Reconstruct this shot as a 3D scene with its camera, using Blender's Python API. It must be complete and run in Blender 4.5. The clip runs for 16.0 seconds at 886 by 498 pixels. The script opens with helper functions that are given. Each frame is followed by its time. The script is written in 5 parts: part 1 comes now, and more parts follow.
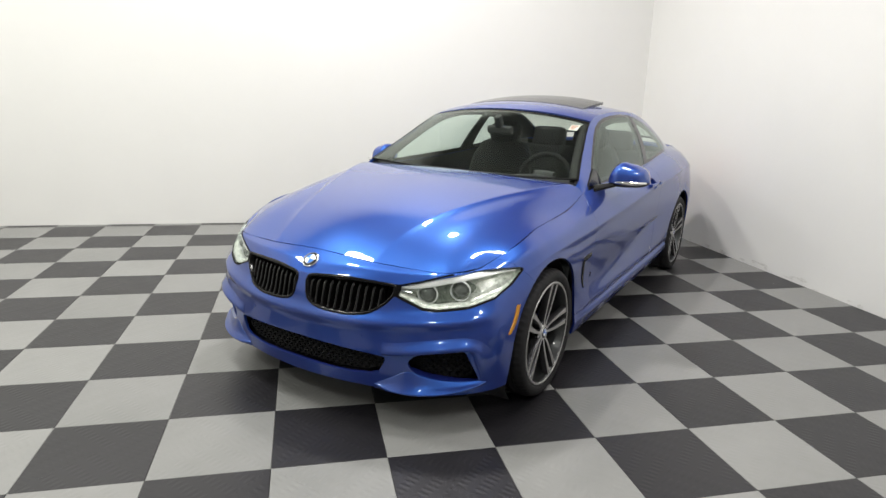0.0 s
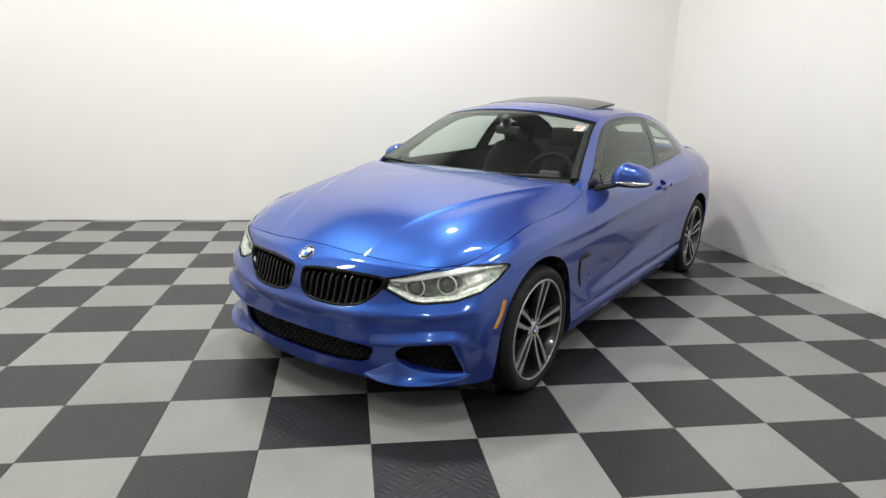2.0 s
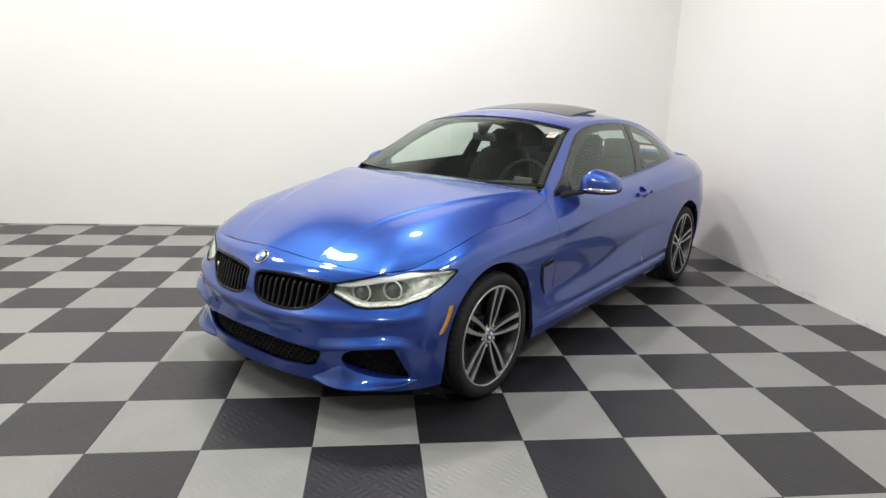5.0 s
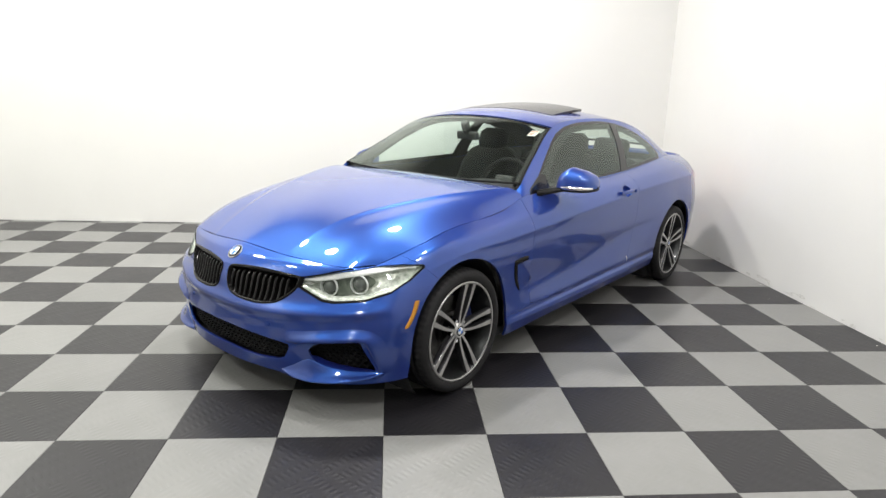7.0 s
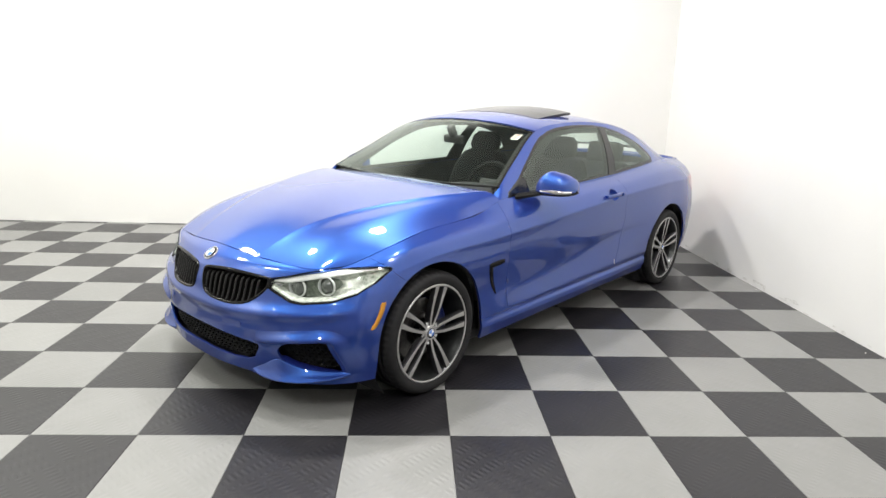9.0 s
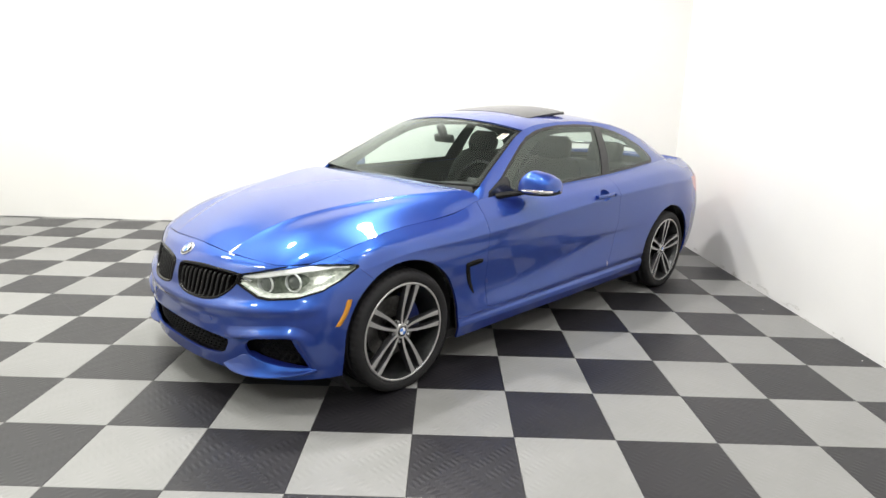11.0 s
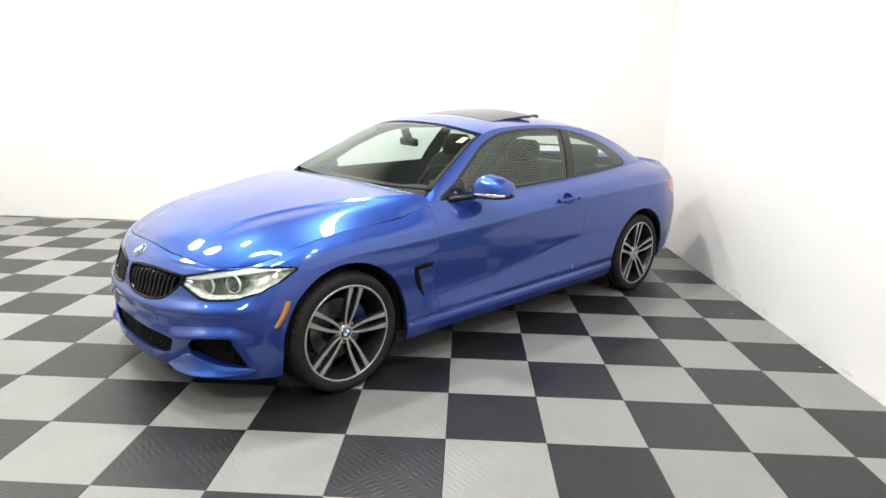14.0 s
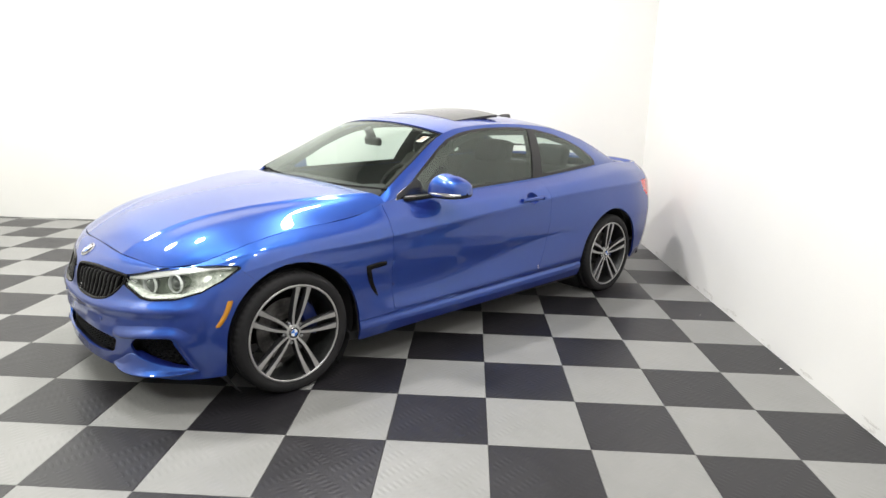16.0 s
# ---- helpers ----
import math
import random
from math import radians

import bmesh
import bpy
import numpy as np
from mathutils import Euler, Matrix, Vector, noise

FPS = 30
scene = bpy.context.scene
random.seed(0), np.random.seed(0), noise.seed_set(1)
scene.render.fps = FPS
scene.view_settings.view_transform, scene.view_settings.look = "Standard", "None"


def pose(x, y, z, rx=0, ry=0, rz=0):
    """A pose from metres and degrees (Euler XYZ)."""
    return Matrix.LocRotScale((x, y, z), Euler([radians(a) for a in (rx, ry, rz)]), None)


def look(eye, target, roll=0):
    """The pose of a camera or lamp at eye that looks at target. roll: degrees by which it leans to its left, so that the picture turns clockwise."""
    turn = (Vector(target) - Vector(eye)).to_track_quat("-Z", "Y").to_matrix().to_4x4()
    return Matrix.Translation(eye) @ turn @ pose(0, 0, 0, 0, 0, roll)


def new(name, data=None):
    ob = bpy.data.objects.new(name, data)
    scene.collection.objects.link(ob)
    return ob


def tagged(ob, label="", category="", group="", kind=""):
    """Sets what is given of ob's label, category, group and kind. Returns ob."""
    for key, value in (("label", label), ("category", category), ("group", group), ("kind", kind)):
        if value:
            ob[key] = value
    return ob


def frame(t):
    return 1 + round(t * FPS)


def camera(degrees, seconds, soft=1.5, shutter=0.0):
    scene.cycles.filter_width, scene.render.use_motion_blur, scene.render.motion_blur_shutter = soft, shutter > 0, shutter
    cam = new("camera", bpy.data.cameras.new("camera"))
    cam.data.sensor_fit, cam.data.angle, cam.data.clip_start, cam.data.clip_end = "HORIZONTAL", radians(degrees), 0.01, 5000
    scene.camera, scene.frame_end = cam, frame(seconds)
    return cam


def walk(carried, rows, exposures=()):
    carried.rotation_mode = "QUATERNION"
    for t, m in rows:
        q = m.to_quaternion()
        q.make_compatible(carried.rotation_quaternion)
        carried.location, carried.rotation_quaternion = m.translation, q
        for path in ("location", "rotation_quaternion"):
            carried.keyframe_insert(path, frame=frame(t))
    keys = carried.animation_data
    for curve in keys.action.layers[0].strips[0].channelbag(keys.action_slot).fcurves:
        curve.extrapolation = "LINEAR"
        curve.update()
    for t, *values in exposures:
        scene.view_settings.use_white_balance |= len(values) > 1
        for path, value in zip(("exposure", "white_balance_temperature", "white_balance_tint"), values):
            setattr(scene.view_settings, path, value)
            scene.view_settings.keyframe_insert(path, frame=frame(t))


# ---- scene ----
cam = camera(70.97, 16.0)
PATH = [
    (0.0, -0.310, -2.224, 1.449, 75.74, -1.84, -12.50),
    (0.5, -0.252, -2.250, 1.435, 75.79, -1.84, -11.38),
    (1.0, -0.220, -2.267, 1.432, 75.82, -1.92, -10.53),
    (1.5, -0.174, -2.304, 1.441, 75.89, -1.97, -9.69),
    (2.0, -0.102, -2.345, 1.440, 75.90, -1.91, -8.73),
    (2.5, -0.051, -2.386, 1.456, 75.89, -1.96, -8.18),
    (3.0, -0.017, -2.409, 1.455, 76.05, -1.91, -7.77),
    (3.5, 0.030, -2.412, 1.460, 76.12, -1.95, -7.42),
    (4.0, 0.124, -2.404, 1.464, 76.24, -1.81, -6.96),
    (6.5, 0.401, -2.438, 1.425, 76.50, -1.86, -5.03),
    (7.0, 0.472, -2.470, 1.443, 76.47, -1.79, -4.69),
    (7.5, 0.533, -2.503, 1.443, 76.58, -1.75, -4.24),
    (8.0, 0.595, -2.519, 1.446, 76.71, -1.71, -3.68),
    (8.5, 0.636, -2.526, 1.450, 76.65, -1.74, -3.23),
    (9.0, 0.724, -2.516, 1.460, 76.63, -1.69, -2.63),
    (11.5, 1.092, -2.521, 1.453, 76.66, -1.69, 0.85),
    (12.0, 1.165, -2.546, 1.470, 76.67, -1.69, 1.17),
    (12.5, 1.248, -2.565, 1.463, 76.82, -1.59, 1.59),
    (13.0, 1.287, -2.585, 1.470, 76.79, -1.63, 1.79),
    (13.5, 1.325, -2.579, 1.480, 76.74, -1.62, 1.94),
    (14.0, 1.414, -2.545, 1.490, 76.61, -1.58, 2.15),
    (14.5, 1.503, -2.523, 1.479, 76.76, -1.52, 2.28),
    (15.0, 1.571, -2.520, 1.480, 76.75, -1.50, 2.33),
    (15.5, 1.648, -2.517, 1.478, 76.81, -1.47, 2.51),
    (16.0, 1.703, -2.508, 1.480, 76.76, -1.52, 2.62),
]
EXPOSURE = [(0.0, -0.68), (1.5, -0.76), (4.0, -0.74), (7.0, -0.38), (9.0, -0.19), (11.5, -0.13), (13.0, -0.15), (16.0, -0.16)]
walk(cam, [(t, pose(x, y, z, rx, ry, rz)) for t, x, y, z, rx, ry, rz in PATH], EXPOSURE)

# ---- room sizes ----
TILE = 0.4572                       # floor tiles, 18 inches
RIGHT, BACK = 8 * TILE, 10.2 * TILE  # the two walls of the corner
LEFT, FRONT, HIGH = -12 * TILE, -12 * TILE, 5.0

# ---- light: lamps under the ceiling of the photo bay ----
world = bpy.data.worlds.new("world")
world.use_nodes = True
world.node_tree.nodes["Background"].inputs["Color"].default_value = (0.9, 0.95, 1.0, 1)
world.node_tree.nodes["Background"].inputs["Strength"].default_value = 0.05
scene.world = world


def area_lamp(eye, target, power, size, color=(1.0, 0.98, 0.935)):
    data = bpy.data.lights.new("ceiling_lamp", "AREA")
    data.shape, data.size = "DISK", size
    data.energy, data.color = power, color
    ob = new("ceiling_lamp_light", data)
    ob.matrix_world = look(eye, target)
    return ob


# round lamps under the ceiling over the bay; the first five follow paint reflections
# the last four are unseen fill, added to brighten nose, walls and floor
LAMPS = [(-1.9, 2.1, 200), (-0.55, -0.05, 134), (0.68, 2.85, 236), (1.8, 0.25, 116), (-4.0, 3.1, 130), (-4.6, -0.6, 165), (-1.9, -3.8, 130), (1.5, -3.8, 132), (3.2, -2.2, 92)]
ROSY, PLAIN = (0.995, 0.965, 0.96), (0.985, 0.985, 0.935)   # lamp tints, set for the colour cast on the floor
for lx, ly, power in LAMPS:
    area_lamp((lx, ly, HIGH - 0.10), (lx, ly, 0), power, 0.70 if lx < -3 else 0.42, ROSY if lx > 0.5 else PLAIN)



# ---- materials ----
def material(name, color, rough=0.5, metal=0.0, coat=0.0, spec=0.5):
    m = bpy.data.materials.new(name)
    m.use_nodes = True
    b = m.node_tree.nodes["Principled BSDF"]
    b.inputs["Base Color"].default_value = (*color, 1)
    b.inputs["Roughness"].default_value = rough
    b.inputs["Metallic"].default_value = metal
    b.inputs["Coat Weight"].default_value = coat
    b.inputs["Coat Roughness"].default_value = 0.02
    b.inputs["Specular IOR Level"].default_value = spec
    return m


def node(m, kind, **inputs):
    n = m.node_tree.nodes.new(kind)
    for k, v in inputs.items():
        n.inputs[k.replace("_", " ")].default_value = v
    return n


def link(m, a, out, b, inp):
    m.node_tree.links.new(a.outputs[out], b.inputs[inp])


def bsdf(m):
    return m.node_tree.nodes["Principled BSDF"]


def mottle(m, color_a, color_b, scale, rough=(0.4, 0.6), bump=0.0, fine=80.0, use="Object"):
    """Two scales of noise between two colours, with roughness and a fine bump."""
    tc = node(m, "ShaderNodeTexCoord")
    big = node(m, "ShaderNodeTexNoise", Scale=scale, Detail=6.0, Roughness=0.6)
    small = node(m, "ShaderNodeTexNoise", Scale=fine, Detail=3.0)
    link(m, tc, use, big, "Vector")
    link(m, tc, use, small, "Vector")
    add = node(m, "ShaderNodeMath")
    add.operation = "MULTIPLY_ADD"
    add.inputs[1].default_value = 0.4
    link(m, small, "Fac", add, 0)
    sub = node(m, "ShaderNodeMath")
    sub.operation = "SUBTRACT"
    sub.inputs[1].default_value = 0.2
    link(m, big, "Fac", sub, 0)
    link(m, sub, 0, add, 2)
    ramp = node(m, "ShaderNodeValToRGB")
    ramp.color_ramp.elements[0].color = (*color_a, 1)
    ramp.color_ramp.elements[1].color = (*color_b, 1)
    ramp.color_ramp.elements[0].position, ramp.color_ramp.elements[1].position = 0.3, 0.7
    link(m, add, 0, ramp, "Fac")
    link(m, ramp, "Color", bsdf(m), "Base Color")
    rr = node(m, "ShaderNodeMapRange")
    rr.inputs["To Min"].default_value, rr.inputs["To Max"].default_value = rough
    link(m, big, "Fac", rr, "Value")
    link(m, rr, "Result", bsdf(m), "Roughness")
    if bump:
        bp = node(m, "ShaderNodeBump", Strength=bump, Distance=0.002)
        link(m, small, "Fac", bp, "Height")
        link(m, bp, "Normal", bsdf(m), "Normal")
    return m


def tile_material(name, color_a, color_b, spec=0.5):
    """Interlocking plastic tile with raised diamond tread, two directions of short bars."""
    m = material(name, color_a, spec=spec)
    tc = node(m, "ShaderNodeTexCoord")
    info = node(m, "ShaderNodeObjectInfo")
    big = node(m, "ShaderNodeTexNoise", Scale=2.2, Detail=6.0, Roughness=0.65)
    geo = node(m, "ShaderNodeNewGeometry")
    link(m, geo, "Position", big, "Vector")
    mix = node(m, "ShaderNodeValToRGB")
    mix.color_ramp.elements[0].color, mix.color_ramp.elements[1].color = (*color_a, 1), (*color_b, 1)
    mix.color_ramp.elements[0].position, mix.color_ramp.elements[1].position = 0.35, 0.7
    link(m, big, "Fac", mix, "Fac")
    hsv = node(m, "ShaderNodeHueSaturation")
    val = node(m, "ShaderNodeMapRange")
    val.inputs["To Min"].default_value, val.inputs["To Max"].default_value = 0.92, 1.08
    link(m, info, "Random", val, "Value")
    link(m, val, "Result", hsv, "Value")
    link(m, mix, "Color", hsv, "Color")
    link(m, hsv, "Color", bsdf(m), "Base Color")
    waves = []
    for turn in (45, -45):
        mp = node(m, "ShaderNodeMapping")
        mp.inputs["Rotation"].default_value = (0, 0, radians(turn))
        mp.inputs["Scale"].default_value = (36, 36, 36)
        link(m, geo, "Position", mp, "Vector")
        w = node(m, "ShaderNodeTexVoronoi", Scale=1.0, Randomness=0.0)
        st = node(m, "ShaderNodeMapping")
        st.inputs["Scale"].default_value = (1.0, 0.33, 1.0)
        link(m, mp, "Vector", st, "Vector")
        link(m, st, "Vector", w, "Vector")
        lt = node(m, "ShaderNodeMapRange")
        lt.inputs["From Min"].default_value, lt.inputs["From Max"].default_value = 0.18, 0.36
        lt.inputs["To Min"].default_value, lt.inputs["To Max"].default_value = 1.0, 0.0
        link(m, w, "Distance", lt, "Value")
        waves.append(lt)
    # the bars change direction across the tile's diagonals
    xyz = node(m, "ShaderNodeSeparateXYZ")
    link(m, tc, "Object", xyz, "Vector")
    flat = []
    for axis in "XY":
        a = node(m, "ShaderNodeMath")
        a.operation = "ABSOLUTE"
        link(m, xyz, axis, a, 0)
        flat.append(a)
    side = node(m, "ShaderNodeMath")
    side.operation = "GREATER_THAN"
    link(m, flat[0], 0, side, 0)
    link(m, flat[1], 0, side, 1)
    mx = node(m, "ShaderNodeMix")
    link(m, side, 0, mx, "Factor")
    link(m, waves[0], "Result", mx, "A")
    link(m, waves[1], "Result", mx, "B")
    bp = node(m, "ShaderNodeBump", Strength=0.32, Distance=0.0014)
    link(m, mx, "Result", bp, "Height")
    link(m, bp, "Normal", bsdf(m), "Normal")
    rr = node(m, "ShaderNodeMapRange")
    rr.inputs["To Min"].default_value, rr.inputs["To Max"].default_value = 0.29, 0.46
    link(m, big, "Fac", rr, "Value")
    link(m, rr, "Result", bsdf(m), "Roughness")
    return m


def glass_material(name, tint, gloss_min=0.085):
    """A thin pane: tinted see-through with mirror gloss."""
    m = bpy.data.materials.new(name)
    m.use_nodes = True
    nt = m.node_tree
    nt.nodes.remove(nt.nodes["Principled BSDF"])
    out = nt.nodes["Material Output"]
    clear = node(m, "ShaderNodeBsdfTransparent", Color=(*tint, 1))
    gloss = node(m, "ShaderNodeBsdfGlossy", Roughness=0.01, Color=(0.86, 0.95, 0.89, 1))
    lw = node(m, "ShaderNodeLayerWeight", Blend=0.5)
    pw = node(m, "ShaderNodeMath")
    pw.operation = "POWER"
    pw.inputs[1].default_value = 5.0
    link(m, lw, "Facing", pw, 0)
    fr = node(m, "ShaderNodeMapRange")
    fr.inputs["To Min"].default_value, fr.inputs["To Max"].default_value = gloss_min, 1.0
    link(m, pw, 0, fr, "Value")
    mix = node(m, "ShaderNodeMixShader")
    link(m, fr, "Result", mix, "Fac")
    nt.links.new(clear.outputs[0], mix.inputs[1])
    nt.links.new(gloss.outputs[0], mix.inputs[2])
    nt.links.new(mix.outputs[0], out.inputs["Surface"])
    return m


def paint_material():
    """Bright blue flakes over a deep blue ground, both under clear lacquer."""
    m = material("blue_metallic_paint", (0.008, 0.10, 0.43), 0.40, 1.0, 1.0)
    nt = m.node_tree
    flake = bsdf(m)
    ground = node(m, "ShaderNodeBsdfPrincipled", Roughness=0.6, Metallic=0.0)
    ground.inputs["Specular IOR Level"].default_value = 0.0
    ground.inputs["Coat Weight"].default_value, ground.inputs["Coat Roughness"].default_value = 1.0, 0.02
    for b in (flake, ground):
        b.inputs["Coat IOR"].default_value = 1.53
    tc = node(m, "ShaderNodeTexCoord")
    fl = node(m, "ShaderNodeTexVoronoi", Scale=900.0)
    big = node(m, "ShaderNodeTexNoise", Scale=3.0, Detail=4.0)
    link(m, tc, "Object", fl, "Vector")
    link(m, tc, "Object", big, "Vector")
    for b, lo, hi in ((flake, (0.022, 0.082, 0.28, 1), (0.034, 0.122, 0.40, 1)), (ground, (0.015, 0.021, 0.18, 1), (0.022, 0.031, 0.26, 1))):
        ramp = node(m, "ShaderNodeValToRGB")
        ramp.color_ramp.elements[0].color, ramp.color_ramp.elements[1].color = lo, hi
        link(m, fl, "Distance", ramp, "Fac")
        link(m, ramp, "Color", b, "Base Color")
    rr = node(m, "ShaderNodeMapRange")
    rr.inputs["To Min"].default_value, rr.inputs["To Max"].default_value = 0.35, 0.41
    link(m, big, "Fac", rr, "Value")
    link(m, rr, "Result", flake, "Roughness")
    mix = node(m, "ShaderNodeMixShader", Fac=0.45)
    nt.links.new(flake.outputs[0], mix.inputs[1])
    nt.links.new(ground.outputs[0], mix.inputs[2])
    nt.links.new(mix.outputs[0], nt.nodes["Material Output"].inputs["Surface"])
    return m


WALL_PAINT = mottle(material("white_wall_paint", (0.8, 0.8, 0.78)), (0.685, 0.680, 0.654), (0.72, 0.714, 0.688), 0.7, (0.55, 0.75), 0.12, 160)
GREY_WALL = mottle(material("grey_wall_paint", (0.2, 0.2, 0.2)), (0.22, 0.22, 0.222), (0.27, 0.27, 0.272), 0.8, (0.6, 0.8), 0.12, 160)
CEILING_PAINT = mottle(material("ceiling_paint", (0.75, 0.75, 0.74)), (0.29, 0.29, 0.287), (0.34, 0.34, 0.336), 1.5, (0.7, 0.9))
TILE_LIGHT = tile_material("light_grey_tile", (0.170, 0.171, 0.163), (0.200, 0.200, 0.192))
TILE_DARK = tile_material("dark_grey_tile", (0.0085, 0.0080, 0.0098), (0.0140, 0.0132, 0.0152), 0.45)
SUBFLOOR = material("dark_subfloor", (0.02, 0.02, 0.02), 0.9)
PAINT = paint_material()
BLACK_GLOSS = mottle(material("black_gloss_trim", (0.006, 0.006, 0.007), 0.15, 0, 0.0, 0.4), (0.005, 0.005, 0.006), (0.009, 0.009, 0.010), 8, (0.12, 0.22))
KIDNEY_BLACK = mottle(material("black_grille_plastic", (0.004, 0.004, 0.004), 0.3, 0, 0, 0.14), (0.003, 0.003, 0.003), (0.006, 0.006, 0.006), 8, (0.13, 0.2))
SLAT_BLACK = mottle(material("gloss_black_slat", (0.004, 0.004, 0.004), 0.1, 0, 0, 0.45), (0.003, 0.003, 0.003), (0.006, 0.006, 0.006), 8, (0.06, 0.12))
BLACK_PLASTIC = mottle(material("black_plastic", (0.015, 0.015, 0.016), 0.55), (0.010, 0.010, 0.011), (0.020, 0.020, 0.021), 14, (0.45, 0.65), 0.3, 400)
BLACK_VOID = material("black_underside", (0.010, 0.010, 0.011), 0.85)
MESH_BLACK = mottle(material("black_grille_mesh", (0.006, 0.006, 0.006), 0.6, 0, 0, 0.2), (0.006, 0.006, 0.006), (0.010, 0.010, 0.010), 20, (0.6, 0.8))
RUBBER = mottle(material("tyre_rubber", (0.02, 0.02, 0.021), 0.7, 0, 0, 0.18), (0.012, 0.012, 0.0128), (0.020, 0.0195, 0.0198), 9, (0.55, 0.8), 0.3, 300)
CHROME = material("chrome", (0.85, 0.85, 0.86), 0.08, 1.0)
SILVER = mottle(material("machined_alloy", (0.6, 0.6, 0.6), 0.25, 0.9), (0.42, 0.415, 0.405), (0.54, 0.535, 0.525), 12, (0.34, 0.46))
DARK_ALLOY = mottle(material("dark_grey_alloy", (0.06, 0.06, 0.065), 0.4, 0.6, 0.4), (0.026, 0.026, 0.028), (0.045, 0.045, 0.048), 12, (0.3, 0.45))
BARREL = mottle(material("grey_rim_barrel", (0.1, 0.1, 0.1), 0.35, 0.7, 0.3), (0.036, 0.038, 0.038), (0.062, 0.065, 0.064), 12, (0.25, 0.4))
DISC_STEEL = mottle(material("brake_disc_steel", (0.35, 0.34, 0.33), 0.35, 1.0), (0.10, 0.098, 0.095), (0.17, 0.165, 0.16), 20, (0.3, 0.45))
CALIPER_BLUE = material("blue_caliper_paint", (0.004, 0.011, 0.075), 0.35, 0.1, 0.5)
SCREEN_GLASS = glass_material("green_tinted_glass", (0.86, 0.92, 0.87), 0.08)
SIDE_GLASS = glass_material("tinted_side_glass", (0.76, 0.86, 0.80), 0.075)
ROOF_GLASS = mottle(material("dark_roof_glass", (0.01, 0.01, 0.01), 0.04, 0, 0.0, 0.42), (0.012, 0.011, 0.010), (0.018, 0.017, 0.015), 6, (0.10, 0.2))
CLEAR_GLASS = glass_material("clear_lamp_cover", (0.93, 0.95, 0.94), 0.05)
LAMP_SILVER = mottle(material("lamp_reflector", (0.6, 0.6, 0.58), 0.2, 0.2), (0.34, 0.38, 0.31), (0.90, 0.92, 0.85), 42, (0.08, 0.3), 0.6, 120)
LAMP_BEZEL = mottle(material("lamp_bezel", (0.1, 0.12, 0.10), 0.25, 0.4), (0.09, 0.11, 0.085), (0.24, 0.27, 0.215), 40, (0.12, 0.3))
LENS_GREY = mottle(material("grey_projector_lens", (0.08, 0.085, 0.08), 0.1, 0, 0.6), (0.05, 0.055, 0.05), (0.11, 0.12, 0.11), 30, (0.05, 0.15))
LAMP_WHITE = material("white_light_guide", (0.90, 0.90, 0.88), 0.25, 0, 0.5)
LAMP_RING = mottle(material("frosted_light_ring", (0.4, 0.41, 0.40), 0.25), (0.55, 0.57, 0.55), (0.68, 0.69, 0.68), 40, (0.2, 0.35))
AMBER = material("amber_reflector", (0.44, 0.19, 0.006), 0.35, 0, 0.4)
TAIL_RED = material("red_lamp_lens", (0.62, 0.018, 0.016), 0.15, 0, 0.8)
LEATHER = mottle(material("black_leather", (0.02, 0.02, 0.021), 0.5, 0, 0, 0.1), (0.006, 0.006, 0.0065), (0.012, 0.0115, 0.0115), 10, (0.5, 0.7))
CABIN_PLASTIC = mottle(material("cabin_plastic", (0.03, 0.03, 0.031), 0.6), (0.012, 0.012, 0.0125), (0.020, 0.0195, 0.0195), 12, (0.5, 0.7))
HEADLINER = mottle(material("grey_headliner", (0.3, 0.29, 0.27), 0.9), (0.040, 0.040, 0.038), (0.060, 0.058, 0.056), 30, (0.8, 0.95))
SEAL_RUBBER = material("window_seal_rubber", (0.005, 0.005, 0.005), 0.75, 0, 0, 0.08)
PILLAR_TRIM = mottle(material("grey_pillar_trim", (0.03, 0.03, 0.028), 0.9, spec=0.15), (0.020, 0.020, 0.019), (0.030, 0.029, 0.028), 30, (0.8, 0.95))
BADGE_BLUE = material("badge_blue", (0.02, 0.15, 0.55), 0.3, 0, 0.2)
BADGE_WHITE = material("badge_white", (0.75, 0.75, 0.75), 0.3, 0, 0.2)
PAPER = material("paper_sticker", (0.8, 0.78, 0.74), 0.7)
RED_INK = material("red_print", (0.55, 0.22, 0.18), 0.6)
SCUFF = mottle(material("wall_scuff", (0.5, 0.49, 0.46), 0.8), (0.52, 0.51, 0.48), (0.70, 0.69, 0.66), 60, (0.7, 0.9))
PALE_SLIVER = material("pale_sliver", (0.75, 0.76, 0.8), 0.5)


# ---- mesh helpers ----
def mesh_object(name, bm, mat, smooth=False):
    me = bpy.data.meshes.new(name)
    bm.to_mesh(me)
    bm.free()
    for m in mat if isinstance(mat, (list, tuple)) else (mat,):
        me.materials.append(m)
    if smooth:
        me.polygons.foreach_set("use_smooth", [True] * len(me.polygons))
    return new(name, me)


def part(name, bm, mat, parent, label="", smooth=False):
    """One mesh object under a thing or a part."""
    ob = mesh_object(name, bm, mat, smooth)
    ob.parent = parent
    if label:
        tagged(ob, label)
    return ob


def add_box(bm, x0, x1, y0, y1, z0, z1, bevel=0.0, segments=2):
    r = bmesh.ops.create_cube(bm, size=1)
    for v in r["verts"]:
        v.co = Vector(((x0 + x1) / 2 + v.co.x * (x1 - x0), (y0 + y1) / 2 + v.co.y * (y1 - y0), (z0 + z1) / 2 + v.co.z * (z1 - z0)))
    if bevel:
        edges = list({e for v in r["verts"] for e in v.link_edges})
        bmesh.ops.bevel(bm, geom=edges, offset=bevel, segments=segments, affect="EDGES", profile=0.6)
    return bm


